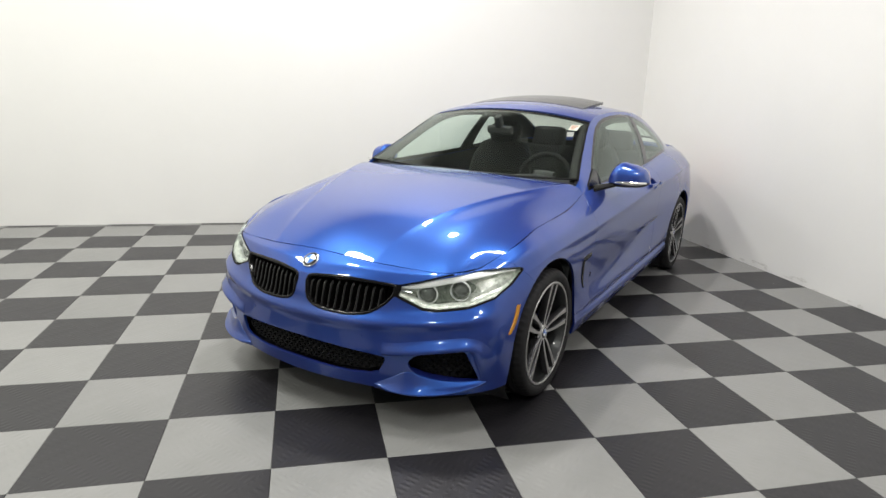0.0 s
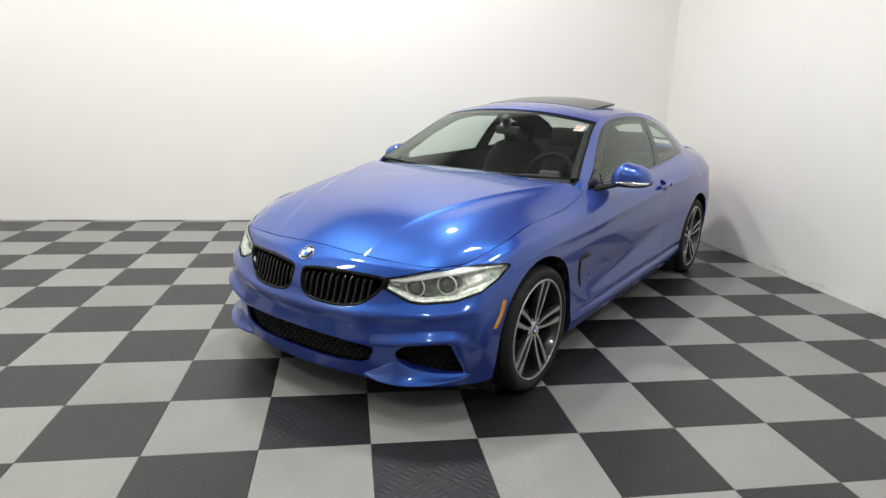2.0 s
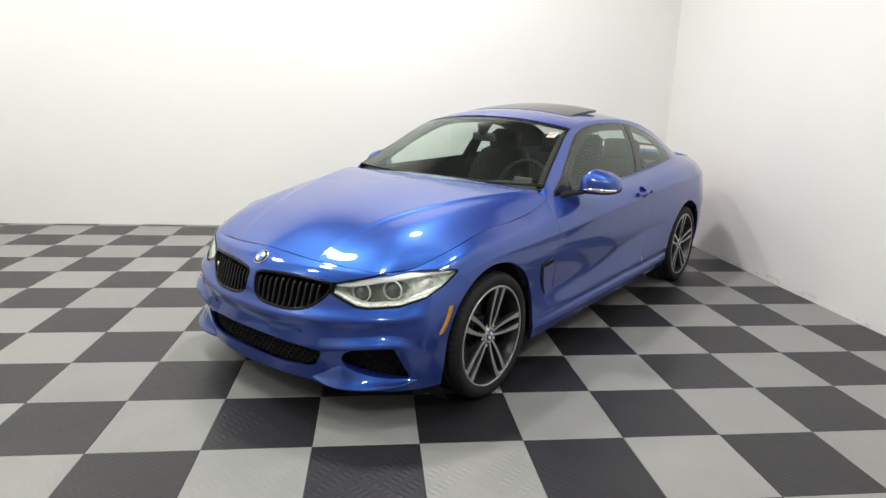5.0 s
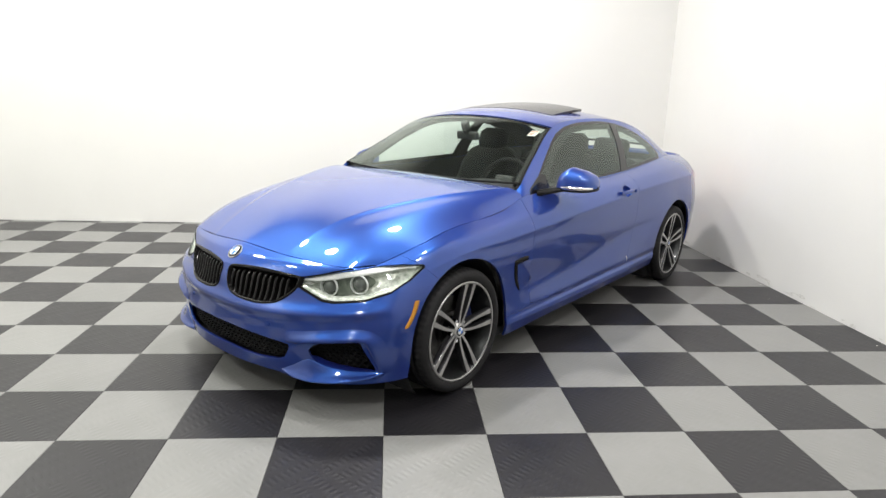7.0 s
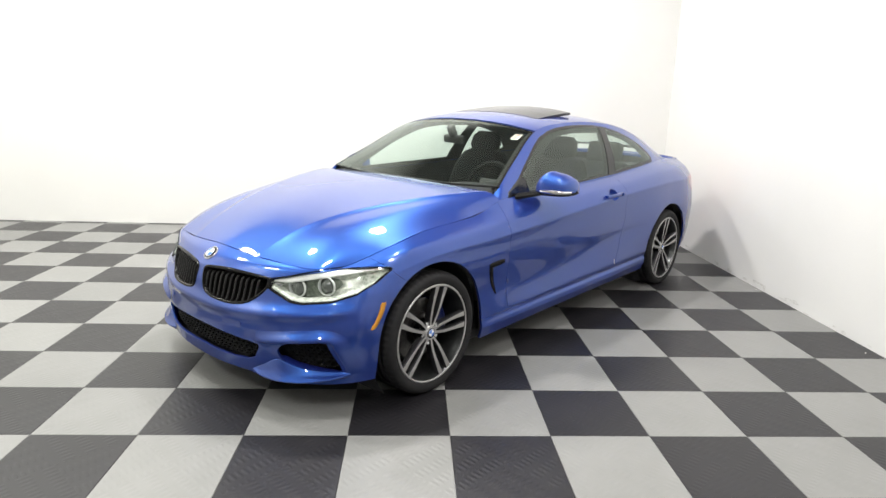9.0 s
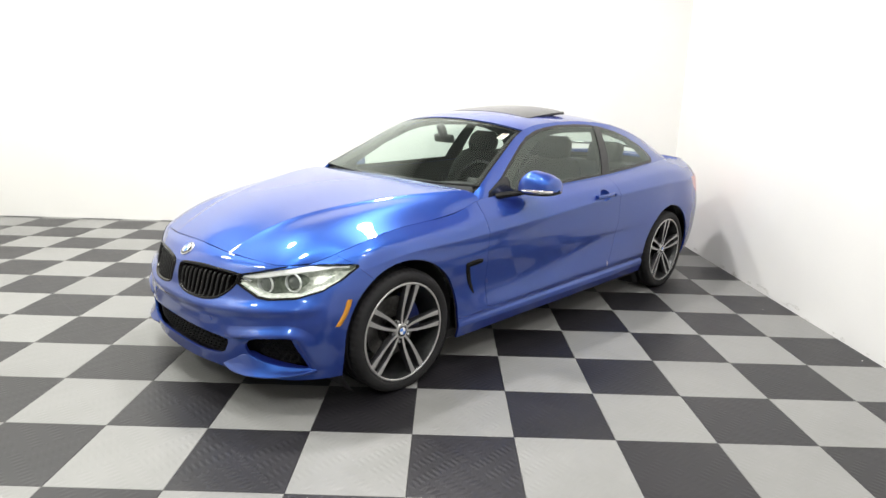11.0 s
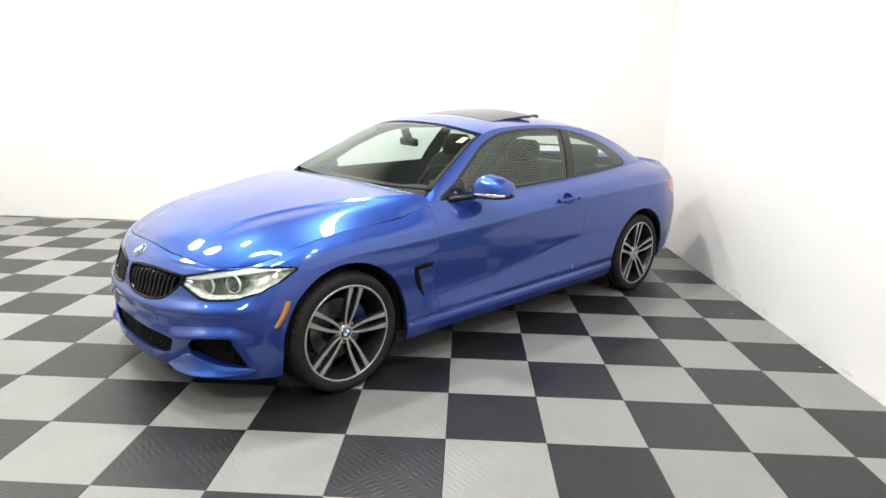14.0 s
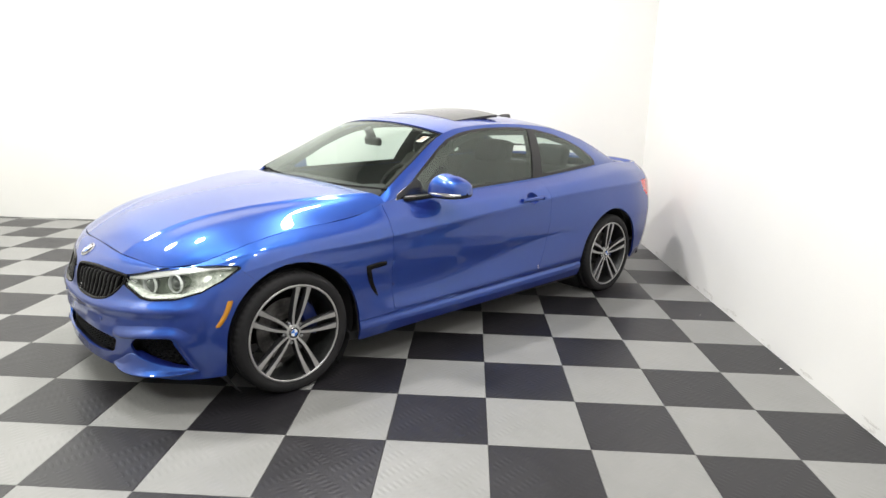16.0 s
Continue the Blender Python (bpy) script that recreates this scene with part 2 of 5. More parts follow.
def box(x0, x1, y0, y1, z0, z1, bevel=0.0, segments=2):
    return add_box(bmesh.new(), x0, x1, y0, y1, z0, z1, bevel, segments)


# ---- room ----
TH = 0.12
floor = tagged(mesh_object("floor", box(LEFT, RIGHT, FRONT, BACK, -0.12, -0.014), SUBFLOOR),
               "checkered floor of light and dark grey plastic tread tiles", "floor", kind="structure")


def wall(name, *b):
    return tagged(mesh_object(name, box(*b), WALL_PAINT), "smooth white painted wall with faint scuffs near the floor", "wall", kind="structure")


wall("wall_north", LEFT - TH, RIGHT + TH, BACK, BACK + TH, -0.12, HIGH)
east = wall("wall_east", RIGHT, RIGHT + TH, FRONT, BACK, -0.12, HIGH)
# west and south walls are unseen, placed and toned for the paint's reflections
wall("wall_west", LEFT - TH, LEFT, FRONT, BACK, -0.12, HIGH)
tagged(mesh_object("wall_south", box(LEFT - TH, RIGHT + TH, FRONT - TH, FRONT, -0.12, HIGH), GREY_WALL), "unseen dark grey wall standing in for the dark space behind the bay", "wall", kind="structure")
tagged(mesh_object("ceiling", box(LEFT - TH, RIGHT + TH, FRONT - TH, BACK + TH, HIGH, HIGH + 0.1), CEILING_PAINT),
       "plain grey ceiling of the photo bay", "ceiling", kind="structure")


# white panels let into the ceiling beside the lamps
PANEL_WHITE = mottle(material("white_ceiling_panel", (0.8, 0.8, 0.8)), (0.76, 0.76, 0.77), (0.82, 0.82, 0.83), 2.0, (0.6, 0.8))
for px, py, wx, wy in ((0.95, 1.95, 1.1, 1.4), (-2.0, 1.15, 1.1, 1.0), (-4.3, 0.8, 1.2, 1.1), (2.1, -0.7, 1.1, 1.0)):
    tagged(mesh_object("ceiling_panel", box(px - wx / 2, px + wx / 2, py - wy / 2, py + wy / 2, HIGH - .03, HIGH - .002, .004), PANEL_WHITE),
           "flat white panel fixed to the grey ceiling", "ceiling panel", kind="structure")

# ---- the car: surface tools ----
def hermite(t, p, ts, crease=None):
    """Cubic through the rows of p at the parameters t, sampled at ts; crease: how far each row breaks the tangent."""
    t, p, ts = np.asarray(t, float), np.asarray(p, float), np.asarray(ts, float)
    d = (p[1:] - p[:-1]) / (t[1:] - t[:-1]).reshape(-1, *([1] * (p.ndim - 1)))
    m = np.empty_like(p)
    m[0], m[-1] = d[0], d[-1]
    h = t[1:] - t[:-1]
    for i in range(1, len(t) - 1):
        m[i] = (h[i] * d[i - 1] + h[i - 1] * d[i]) / (h[i - 1] + h[i])
    c = np.zeros(len(t)) if crease is None else np.asarray(crease, float)
    out = []
    for s in ts:
        i = min(max(int(np.searchsorted(t, s, "right")) - 1, 0), len(t) - 2)
        a = (s - t[i]) / h[i]
        m0 = m[i] * (1 - c[i]) + d[i] * c[i]
        m1 = m[i + 1] * (1 - c[i + 1]) + d[i] * c[i + 1]
        out.append((2 * a**3 - 3 * a**2 + 1) * p[i] + (a**3 - 2 * a**2 + a) * h[i] * m0 + (3 * a**2 - 2 * a**3) * p[i + 1] + (a**3 - a**2) * h[i] * m1)
    return np.array(out)


def grid_mesh(g, close_u=False):
    """A bmesh of quads from an array of points (nu, nv, 3)."""
    bm = bmesh.new()
    nu, nv = g.shape[:2]
    v = [[bm.verts.new(g[i, j]) for j in range(nv)] for i in range(nu)]
    for i in range(nu if close_u else nu - 1):
        k = (i + 1) % nu
        for j in range(nv - 1):
            bm.faces.new((v[i][j], v[k][j], v[k][j + 1], v[i][j + 1]))
    return bm


def cut(bm, poly, axis, keep):
    """Cuts the faces that pass keep(centre) along a convex polygon seen along an axis, and returns the faces inside it."""
    a, b = [k for k in range(3) if k != axis]
    ctr = Vector((sum(p[0] for p in poly) / len(poly), sum(p[1] for p in poly) / len(poly)))
    lo = [min(p[k] for p in poly) - 0.08 for k in (0, 1)]
    hi = [max(p[k] for p in poly) + 0.08 for k in (0, 1)]
    inside = []
    for f in bm.faces:
        c = f.calc_center_median()
        if keep(c) and lo[0] < c[a] < hi[0] and lo[1] < c[b] < hi[1]:
            inside.append(f)
    for p, q in zip(poly, list(poly[1:]) + [poly[0]]):
        if not inside:
            break
        n2 = Vector((q[1] - p[1], p[0] - q[0]))
        if n2.length < 1e-6:
            continue
        if n2.dot(Vector(p) - ctr) < 0:
            n2 = -n2
        co, no = Vector((0, 0, 0)), Vector((0, 0, 0))
        co[a], co[b], no[a], no[b] = p[0], p[1], n2.x, n2.y
        no.normalize()
        geom = list({e for f in inside for e in f.edges}) + list({v for f in inside for v in f.verts}) + inside
        r = bmesh.ops.bisect_plane(bm, geom=geom, plane_co=co, plane_no=no, dist=0.0004)
        inside = [g for g in r["geom"] if isinstance(g, bmesh.types.BMFace) and (g.calc_center_median() - co).dot(no) < 0]
    return inside


def extract(bm, faces, remove=True):
    """A new bmesh of these faces; they leave the old one."""
    out, vm = bmesh.new(), {}
    for f in faces:
        vs = []
        for v in f.verts:
            if v not in vm:
                vm[v] = out.verts.new(v.co)
            vs.append(vm[v])
        out.faces.new(vs)
    if remove:
        bmesh.ops.delete(bm, geom=faces, context="FACES")
    return out


def panel(bm, gap=0.002, depth=0.012):
    """Turns a sheet into a body panel: shrinks its border by the gap and turns the border in."""
    bmesh.ops.remove_doubles(bm, verts=bm.verts, dist=0.0002)
    bm.normal_update()
    border = [e for e in bm.edges if e.is_boundary]
    verts = {v for e in border for v in e.verts}
    if gap:
        shift = {}
        for v in verts:
            c = sum((f.calc_center_median() for f in v.link_faces), Vector()) / len(v.link_faces)
            es = [e for e in v.link_edges if e.is_boundary]
            along = Vector()
            if len(es) == 2:
                along = (es[0].other_vert(v).co - es[1].other_vert(v).co).normalized()
            d = c - v.co
            d = d - along * d.dot(along)
            if d.length > 1e-6:
                shift[v] = d.normalized() * gap
        for v, d in shift.items():
            v.co += d
    normal = {v: v.normal.copy() for v in verts}
    for f in bm.faces:
        f.smooth = True
    if depth:
        r = bmesh.ops.extrude_edge_only(bm, edges=border)
        newv = [g for g in r["geom"] if isinstance(g, bmesh.types.BMVert)]
        src = {}
        for v in newv:
            for e in v.link_edges:
                o = e.other_vert(v)
                if o in normal:
                    src[v] = o
        for v in newv:
            if v in src:
                v.co -= normal[src[v]] * depth
        for g in r["geom"]:
            if isinstance(g, bmesh.types.BMFace):
                g.smooth = True
        for e in border:
            if e.is_valid:
                e.smooth = False
    return bm


def upward(bm):
    bmesh.ops.recalc_face_normals(bm, faces=bm.faces)
    if sum(f.normal.z * f.calc_area() for f in bm.faces) < 0:
        bmesh.ops.reverse_faces(bm, faces=bm.faces)
    return bm


def mirror_poly(poly):
    return [(-p[0], p[1]) for p in poly]


# ---- the car: place ----
CAR_X, CAR_Y, CAR_TURN = 0.2092, 1.0836, -134.38
HUB_F, HUB_R, HUB_Z, TYRE_R = 0.0, -2.872, 0.313, 0.322
car = tagged(new("car"), "shiny metallic blue two-door coupe with black grilles, sunroof tilted open", "car")
car.matrix_world = pose(CAR_X, CAR_Y, 0, 0, 0, CAR_TURN)

# ---- the car: character lines of the left half, nose to tail, x forward of the front axle, y left, z up ----
R0 = [(.772, 0, .165), (.752, .30, .173), (.689, .50, .167), (.584, .70, .160), (.452, .822, .168), (.305, .870, .172), (0, .86, .176), (-.397, .880, .170),
      (-.744, .880, .176), (-1.389, .882, .185), (-2.083, .884, .196), (-2.837, .87, .20), (-3.323, .855, .22), (-3.591, .74, .24), (-3.71, .45, .25), (-3.74, 0, .25)]
R1 = [(.782, 0, .240), (.762, .30, .240), (.700, .50, .240), (.59, .70, .245), (.465, .83, .245), (.315, .878, .245), (0, .888, .245), (-.397, .897, .235),
      (-.744, .900, .235), (-1.389, .905, .24), (-2.083, .908, .25), (-2.837, .888, .265), (-3.343, .87, .29), (-3.631, .755, .30), (-3.76, .46, .30), (-3.789, 0, .30)]
R2 = [(.785, 0, .35), (.765, .30, .35), (.71, .50, .35), (.61, .71, .35), (.48, .845, .35), (.325, .885, .35), (0, .897, .36), (-0.397, .889, .31),
      (-0.744, .892, .300), (-1.389, .899, .305), (-2.083, .907, .325), (-2.837, .897, .38), (-3.363, .88, .40), (-3.67, .76, .41), (-3.799, .46, .41), (-3.829, 0, .41)]
R3 = [(.783, 0, .455), (.757, .30, .455), (.70, .50, .455), (.60, .71, .458), (.475, .85, .46), (.32, .890, .47), (0, .907, .50), (-0.397, .888, .46),
      (-0.744, .874, .42), (-1.389, .877, .455), (-2.083, .892, .53), (-2.837, .914, .52), (-3.373, .885, .53), (-3.68, .765, .53), (-3.809, .46, .53), (-3.839, 0, .53)]
R4 = [(.774, 0, .56), (.735, .27, .55), (.68, .47, .545), (.58, .675, .55), (.455, .83, .56), (.305, .884, .58), (0, .910, .62), (-0.397, .902, .60),
      (-0.744, .8925, .59), (-1.389, .8955, .60), (-2.083, .900, .61), (-2.837, .916, .65), (-3.373, .885, .65), (-3.67, .77, .65), (-3.789, .46, .65), (-3.819, 0, .65)]
R5 = [(.752, 0, .635), (.712, .27, .635), (.655, .46, .635), (.555, .655, .645), (.43, .80, .65), (.285, .866, .67), (0, .903, .72), (-0.397, .906, .735),
      (-0.744, .909, .755), (-1.389, .916, .80), (-2.083, .915, .845), (-2.837, .906, .87), (-3.353, .86, .87), (-3.651, .75, .86), (-3.77, .46, .86), (-3.799, 0, .86)]
R6 = [(.700, 0, .683), (.674, .29, .681), (.624, .467, .679), (.545, .650, .678), (.43, .765, .690), (.255, .842, .738), (0, .868, .778), (-0.397, .872, .802),
      (-0.744, .870, .838), (-1.389, .868, .88), (-2.083, .865, .915), (-2.837, .84, .955), (-3.323, .78, .965), (-3.64, .70, .945), (-3.745, .455, .95), (-3.775, 0, .952)]
R7 = [(.644, 0, .720), (.630, .305, .706), (.590, .485, .698), (.535, .640, .694), (.43, .722, .705), (.24, .792, .774), (0, .802, .825), (-0.417, .802, .858),
      (-0.675, .798, .925), (-1.389, .798, .94), (-2.083, .785, .965), (-2.837, .735, 1.018), (-3.293, .66, 1.025), (-3.63, .63, 1.000), (-3.705, .43, 1.006), (-3.735, 0, 1.010)]
ROWS = np.array([R0, R1, R2, R3, R4, R5, R6, R7])                       # (8, 16, 3)
FULL = np.concatenate([ROWS[:, :0:-1] * (1, -1, 1), ROWS], axis=1)      # right tail, nose, left tail
step = np.linalg.norm(np.diff(FULL, axis=1), axis=2).mean(axis=0)
U = np.concatenate([[0], np.cumsum(step)])
CREASE = (0.0, 0.75, 0.55, 0.0, 0.0, 0.9, 0.1, 0.0)
SUB_U, SUB_V = 12, 14
us = np.concatenate([np.linspace(U[i], U[i + 1], SUB_U, endpoint=False) for i in range(30)] + [[U[30]]])
lines = np.stack([hermite(U, FULL[r], us) for r in range(8)])            # (8, nu, 3)
vs = np.linspace(0, 7, 7 * SUB_V + 1)
skin = hermite(np.arange(8), lines, vs, CREASE).transpose(1, 0, 2)        # (nu, nv, 3)
# the flanks sink a little just below the shoulder crease
for j in range(60, 70):
    sink = float(np.interp(vs[j], (4.3, 4.43, 4.57, 4.71, 4.857, 5), (0, .0008, .0019, .0027, .0022, 0)))
    fade = np.clip((0.15 - skin[:, j, 0]) / 0.5, 0, 1) * np.clip((skin[:, j, 0] + 3.45) / 0.4, 0, 1)
    skin[:, j, 1] -= np.sign(skin[:, j, 1]) * sink * fade
# the bumper stands out in a soft crest below the grilles and headlights, facing up above it
wide = np.abs(skin[..., 1])
over = skin[..., 2] - (.462 + .085 * wide ** 2)
crest = np.exp(-(over / np.where(over > 0, .034, .027)) ** 2)
crest *= .0165 * np.clip((.86 - wide) / .10, 0, 1) * np.clip((skin[..., 0] - .28) / .1, 0, 1)
skin[..., 0] += crest
skin[..., 1] += crest * skin[..., 1] * .7
# a groove runs between the doors and the skirts, deeper to the rear
span_x = skin[..., 0]
rise = skin[..., 2] - (.272 - .0200 * (span_x + .694))
groove = .0150 * np.exp(-(rise / np.where(rise > 0, .021, .011)) ** 2)
groove *= np.clip((-.35 - span_x) / 1.2, 0, 1) * np.clip((span_x + 2.62) / .25, 0, 1)
skin[..., 1] -= np.sign(skin[..., 1]) * groove
EDGE = skin[:, -1]                                                        # bonnet edge and belt line
NOSE = 15 * SUB_U


def station(k):
    """Index along the skin of the left half's station k."""
    return NOSE + k * SUB_U


def arch(cx, r, z0=0.312, lead=0.05):
    return [(cx + r * (1.02 + lead), -0.05)] + [(cx + r * math.cos(radians(a)) * (1.0 + (lead if a < 90 else 0.05) * (1 - abs(math.sin(radians(a))))), z0 + r * math.sin(radians(a))) for a in range(0, 181, 6)] + [(cx - r * 1.07, -0.05)]


KIDNEY = [(.022, .600), (.024, .622), (.042, .639), (.187, .650), (.336, .646), (.430, .641), (.456, .636), (.457, .606), (.447, .582), (.415, .546), (.36, .506), (.27, .490), (.13, .492), (.064, .505), (.035, .530)]
HEADLIGHT = [(.461, .636), (.533, .653), (.645, .688), (.729, .703), (.803, .709), (.855, .703), (.862, .694), (.849, .640), (.82, .595), (.741, .558), (.629, .542), (.575, .545), (.51, .570), (.464, .588), (.460, .600)]
LOW_INTAKE = [(-.440, .330), (-.20, .343), (.20, .343), (.440, .330), (.445, .31), (.41, .245), (.25, .230), (-.25, .230), (-.41, .245), (-.445, .31)]
FOG = [(.538, .313), (.572, .350), (.66, .367), (.750, .377), (.762, .367), (.793, .237), (.785, .224), (.65, .223), (.585, .247), (.549, .281)]
DOOR = [(-0.613, 1.2), (-0.615, .80), (-0.627, .46), (-0.645, .308), (-0.694, .296), (-1.885, .318), (-1.954, .335), (-2.024, .47), (-2.065, .65), (-2.063, .80), (-2.039, .92), (-2.014, 1.2)]
SILL = [(-0.2, .288), (-0.2, .1), (-2.678, .1), (-2.678, .330), (-1.885, .314), (-0.694, .292)]
TAIL = [(-3.36, .880), (-4.166, .890), (-4.166, .72), (-3.56, .72), (-3.42, .79)]


def rounded(poly, times):
    """Cuts the corners of a closed polygon."""
    for _ in range(times):
        out = []
        for (ax, az), (bx_, bz_) in zip(poly, list(poly[1:]) + [poly[0]]):
            out += [(.8 * ax + .2 * bx_, .8 * az + .2 * bz_), (.2 * ax + .8 * bx_, .2 * az + .8 * bz_)]
        poly = out
    return poly


KIDNEY = rounded(KIDNEY, 2)
FOG = rounded(FOG, 1)
LOW_INTAKE = rounded(LOW_INTAKE, 1)
front = lambda c: c.x > 0.2
left_front = lambda c: c.x > 0.15 and c.y > 0
right_front = lambda c: c.x > 0.15 and c.y < 0
left = lambda c: c.y > 0.3
right = lambda c: c.y < -0.3

body = grid_mesh(skin)
bmesh.ops.remove_doubles(body, verts=body.verts, dist=0.0003)
bmesh.ops.recalc_face_normals(body, faces=body.faces)
if sum(f.normal.y * f.calc_center_median().y for f in body.faces) < 0:
    bmesh.ops.reverse_faces(body, faces=body.faces)
for side in (left, right):
    for cx, r, lead in ((HUB_F, 0.374, -0.03), (HUB_R - 0.010, 0.376, 0.05)):
        bmesh.ops.delete(body, geom=cut(body, arch(cx, r, lead=lead), 1, side), context="FACES")
bmesh.ops.delete(body, geom=cut(body, LOW_INTAKE, 0, front), context="FACES")
lens = []
for side, flip in ((left_front, False), (right_front, True)):
    for hole in (KIDNEY, FOG):
        bmesh.ops.delete(body, geom=cut(body, mirror_poly(hole) if flip else hole, 0, side), context="FACES")
    lens.append(extract(body, cut(body, mirror_poly(HEADLIGHT) if flip else HEADLIGHT, 0, side)))
doors = [extract(body, cut(body, DOOR, 1, s)) for s in (left, right)]
CUP = [(-1.846 + .056 * math.cos(radians(a)), .853 + .038 * math.sin(radians(a))) for a in range(0, 360, 18)]
for d in doors:
    bmesh.ops.delete(d, geom=cut(d, CUP, 1, lambda c: True), context="FACES")
sills = [extract(body, cut(body, SILL, 1, s)) for s in (left, right)]
tails = [extract(body, cut(body, TAIL, 1, s)) for s in (left, right)]
bumper = extract(body, cut(body, [(-.6, -.1), (1.2, -.1), (1.2, 1.0), (.62, 1.0)], 1, lambda c: c.x > -0.3))
fenders = [extract(body, [f for f in body.faces if f.calc_center_median().x > -1.2 and s(f.calc_center_median())]) for s in (left, right)]
rear_bumper = extract(body, cut(body, [(-3.20, .05), (-4.2, .05), (-4.2, .60), (-3.20, .60)], 1, lambda c: c.x < -2.9))
part("front_bumper", panel(bumper, 0.0004), PAINT, car, smooth=False)
for f in fenders:
    part("front_fender", panel(f, 0.0006), PAINT, car)
for f in sills:
    part("side_skirt", panel(f), PAINT, car)
part("rear_bumper", panel(rear_bumper, 0.0002), PAINT, car)
part("rear_quarter_panel", panel(body, 0.0004), PAINT, car)
door_obs = []
for f in doors:
    door_obs.append(part("door", panel(f, 0.0014), PAINT, car))
lens_obs = []
for f in lens:
    lens_obs.append(part("headlight", panel(f, 0.003, 0.02), CLEAR_GLASS, car, "clear headlight with twin round projectors"))
    lens_obs[-1].visible_shadow = False
for f in tails:
    part("tail_light", panel(f, 0.002, 0.02), TAIL_RED, car, "glossy red tail light")

# added black inner shells that close the panel gaps and keep them dark
sheet = grid_mesh(skin)
bmesh.ops.remove_doubles(sheet, verts=sheet.verts, dist=0.0003)
bmesh.ops.recalc_face_normals(sheet, faces=sheet.faces)
if sum(f.normal.y * f.calc_center_median().y for f in sheet.faces) < 0:
    bmesh.ops.reverse_faces(sheet, faces=sheet.faces)
sheet.normal_update()
for v in sheet.verts:
    n = v.normal.copy()
    k = min(max((v.co.x - 0.25) / 0.15, 0), 1)
    v.co -= n * (0.016 + 0.10 * k)
for side in (left, right):
    for cx, r in ((HUB_F, 0.370), (HUB_R - 0.010, 0.372)):
        bmesh.ops.delete(sheet, geom=cut(sheet, arch(cx, r), 1, side), context="FACES")
for side in (left, right):
    bmesh.ops.delete(sheet, geom=cut(sheet, CUP, 1, side), context="FACES")
part("inner_shell", sheet, BLACK_VOID, car)

# ---- bonnet ----
def resample(c, n):
    c = np.asarray(c)
    s = np.concatenate([[0], np.cumsum(np.linalg.norm(np.diff(c, axis=0), axis=1))])
    t = np.linspace(0, s[-1], n)
    return np.stack([np.interp(t, s, c[:, k]) for k in range(3)], 1)


HOOD_MID = [(.644, 0, .720), (.51, 0, .799), (.36, 0, .863), (.10, 0, .929), (-.20, 0, .970), (-.42, 0, .984), (-.565, 0, .986)]
HOOD_RIDGE = [(.630, .305, .706), (.485, .335, .795), (.31, .38, .853), (.06, .470, .915), (-.25, .605, .953), (-.45, .680, .963), (-.606, .725, .966)]
HOOD_FLANK = [(.535, .640, .694), (.45, .625, .762), (.29, .62, .822), (.04, .668, .880), (-.25, .722, .902), (-.46, .755, .917), (-.632, .773, .944)]
side_l = EDGE[station(4):station(8) + 1]
flank_x = [.43, .36, .23, .0, -.27, -.47, -.640]
HOOD_EDGE = [(x, float(np.interp(-x, -side_l[:, 0], side_l[:, 1])), float(np.interp(-x, -side_l[:, 0], side_l[:, 2]))) for x in flank_x]
tp = np.linspace(0, 1, 61)
run = np.linspace(0, 1, 7)
weight = np.array([30, 1, 1, 1, 1, 1, 30])


def fair(c):
    """A smooth curve of the fourth degree along the bonnet, held at both ends."""
    return np.stack([np.polyval(np.polyfit(run, np.array(c)[:, k], 4, w=weight), tp) for k in range(3)], 1)


curves = [fair(c) for c in (HOOD_MID, HOOD_RIDGE, HOOD_FLANK)] + [hermite(run, np.array(HOOD_EDGE), tp)]
spread = np.array([c * (1, -1, 1) for c in curves[:0:-1]] + curves)          # (7, 61, 3), right to left
coons = hermite([-1, -.82, -.48, 0, .48, .82, 1], spread, np.linspace(-1, 1, 161), (0, 0, 1, 0, 1, 0, 0)).transpose(1, 0, 2)
# a small step falls away just outside each crease, fading out at the nose
across = np.clip(np.abs(np.linspace(-1, 1, 161)) - .48, 0, 1)
coons[..., 2] -= .0042 * np.clip((tp - .06) / .25, 0, 1)[:, None] * np.clip((1 - tp) / .15, 0, 1)[:, None] * (1 - np.exp(-across / .028)) * np.clip(1 - across / .42, 0, 1)
# the front of the bonnet bows down to its leading edge in an even arc
ARC = 21
hold = np.clip((1 - np.abs(np.linspace(-1, 1, 161))) / .2, 0, 1)
hold = (hold * hold * (3 - 2 * hold))[None, :, None]
tail_end, lead_end = coons[ARC], coons[0]
tangent = coons[ARC - 1] - coons[ARC + 1]
tangent /= np.linalg.norm(tangent, axis=1, keepdims=True)
chord = lead_end - tail_end
reach = (chord * chord).sum(1, keepdims=True) / (2 * (chord * tangent).sum(1, keepdims=True))
knee = tail_end + tangent * reach
along = np.linspace(1, 0, ARC + 1)[:, None, None]
bow = (1 - along) ** 2 * tail_end + 2 * along * (1 - along) * knee + along ** 2 * lead_end
coons[:ARC + 1] += (bow - coons[:ARC + 1]) * hold
bonnet = upward(grid_mesh(coons))
# black sheet added under the bonnet so its edge gaps stay dark
under = coons.copy()
under[..., 2] -= 0.02
part("bonnet_backing", grid_mesh(under[:, ::4]), BLACK_VOID, car)
part("bonnet", panel(bonnet, 0.0025, 0.014), PAINT, car)

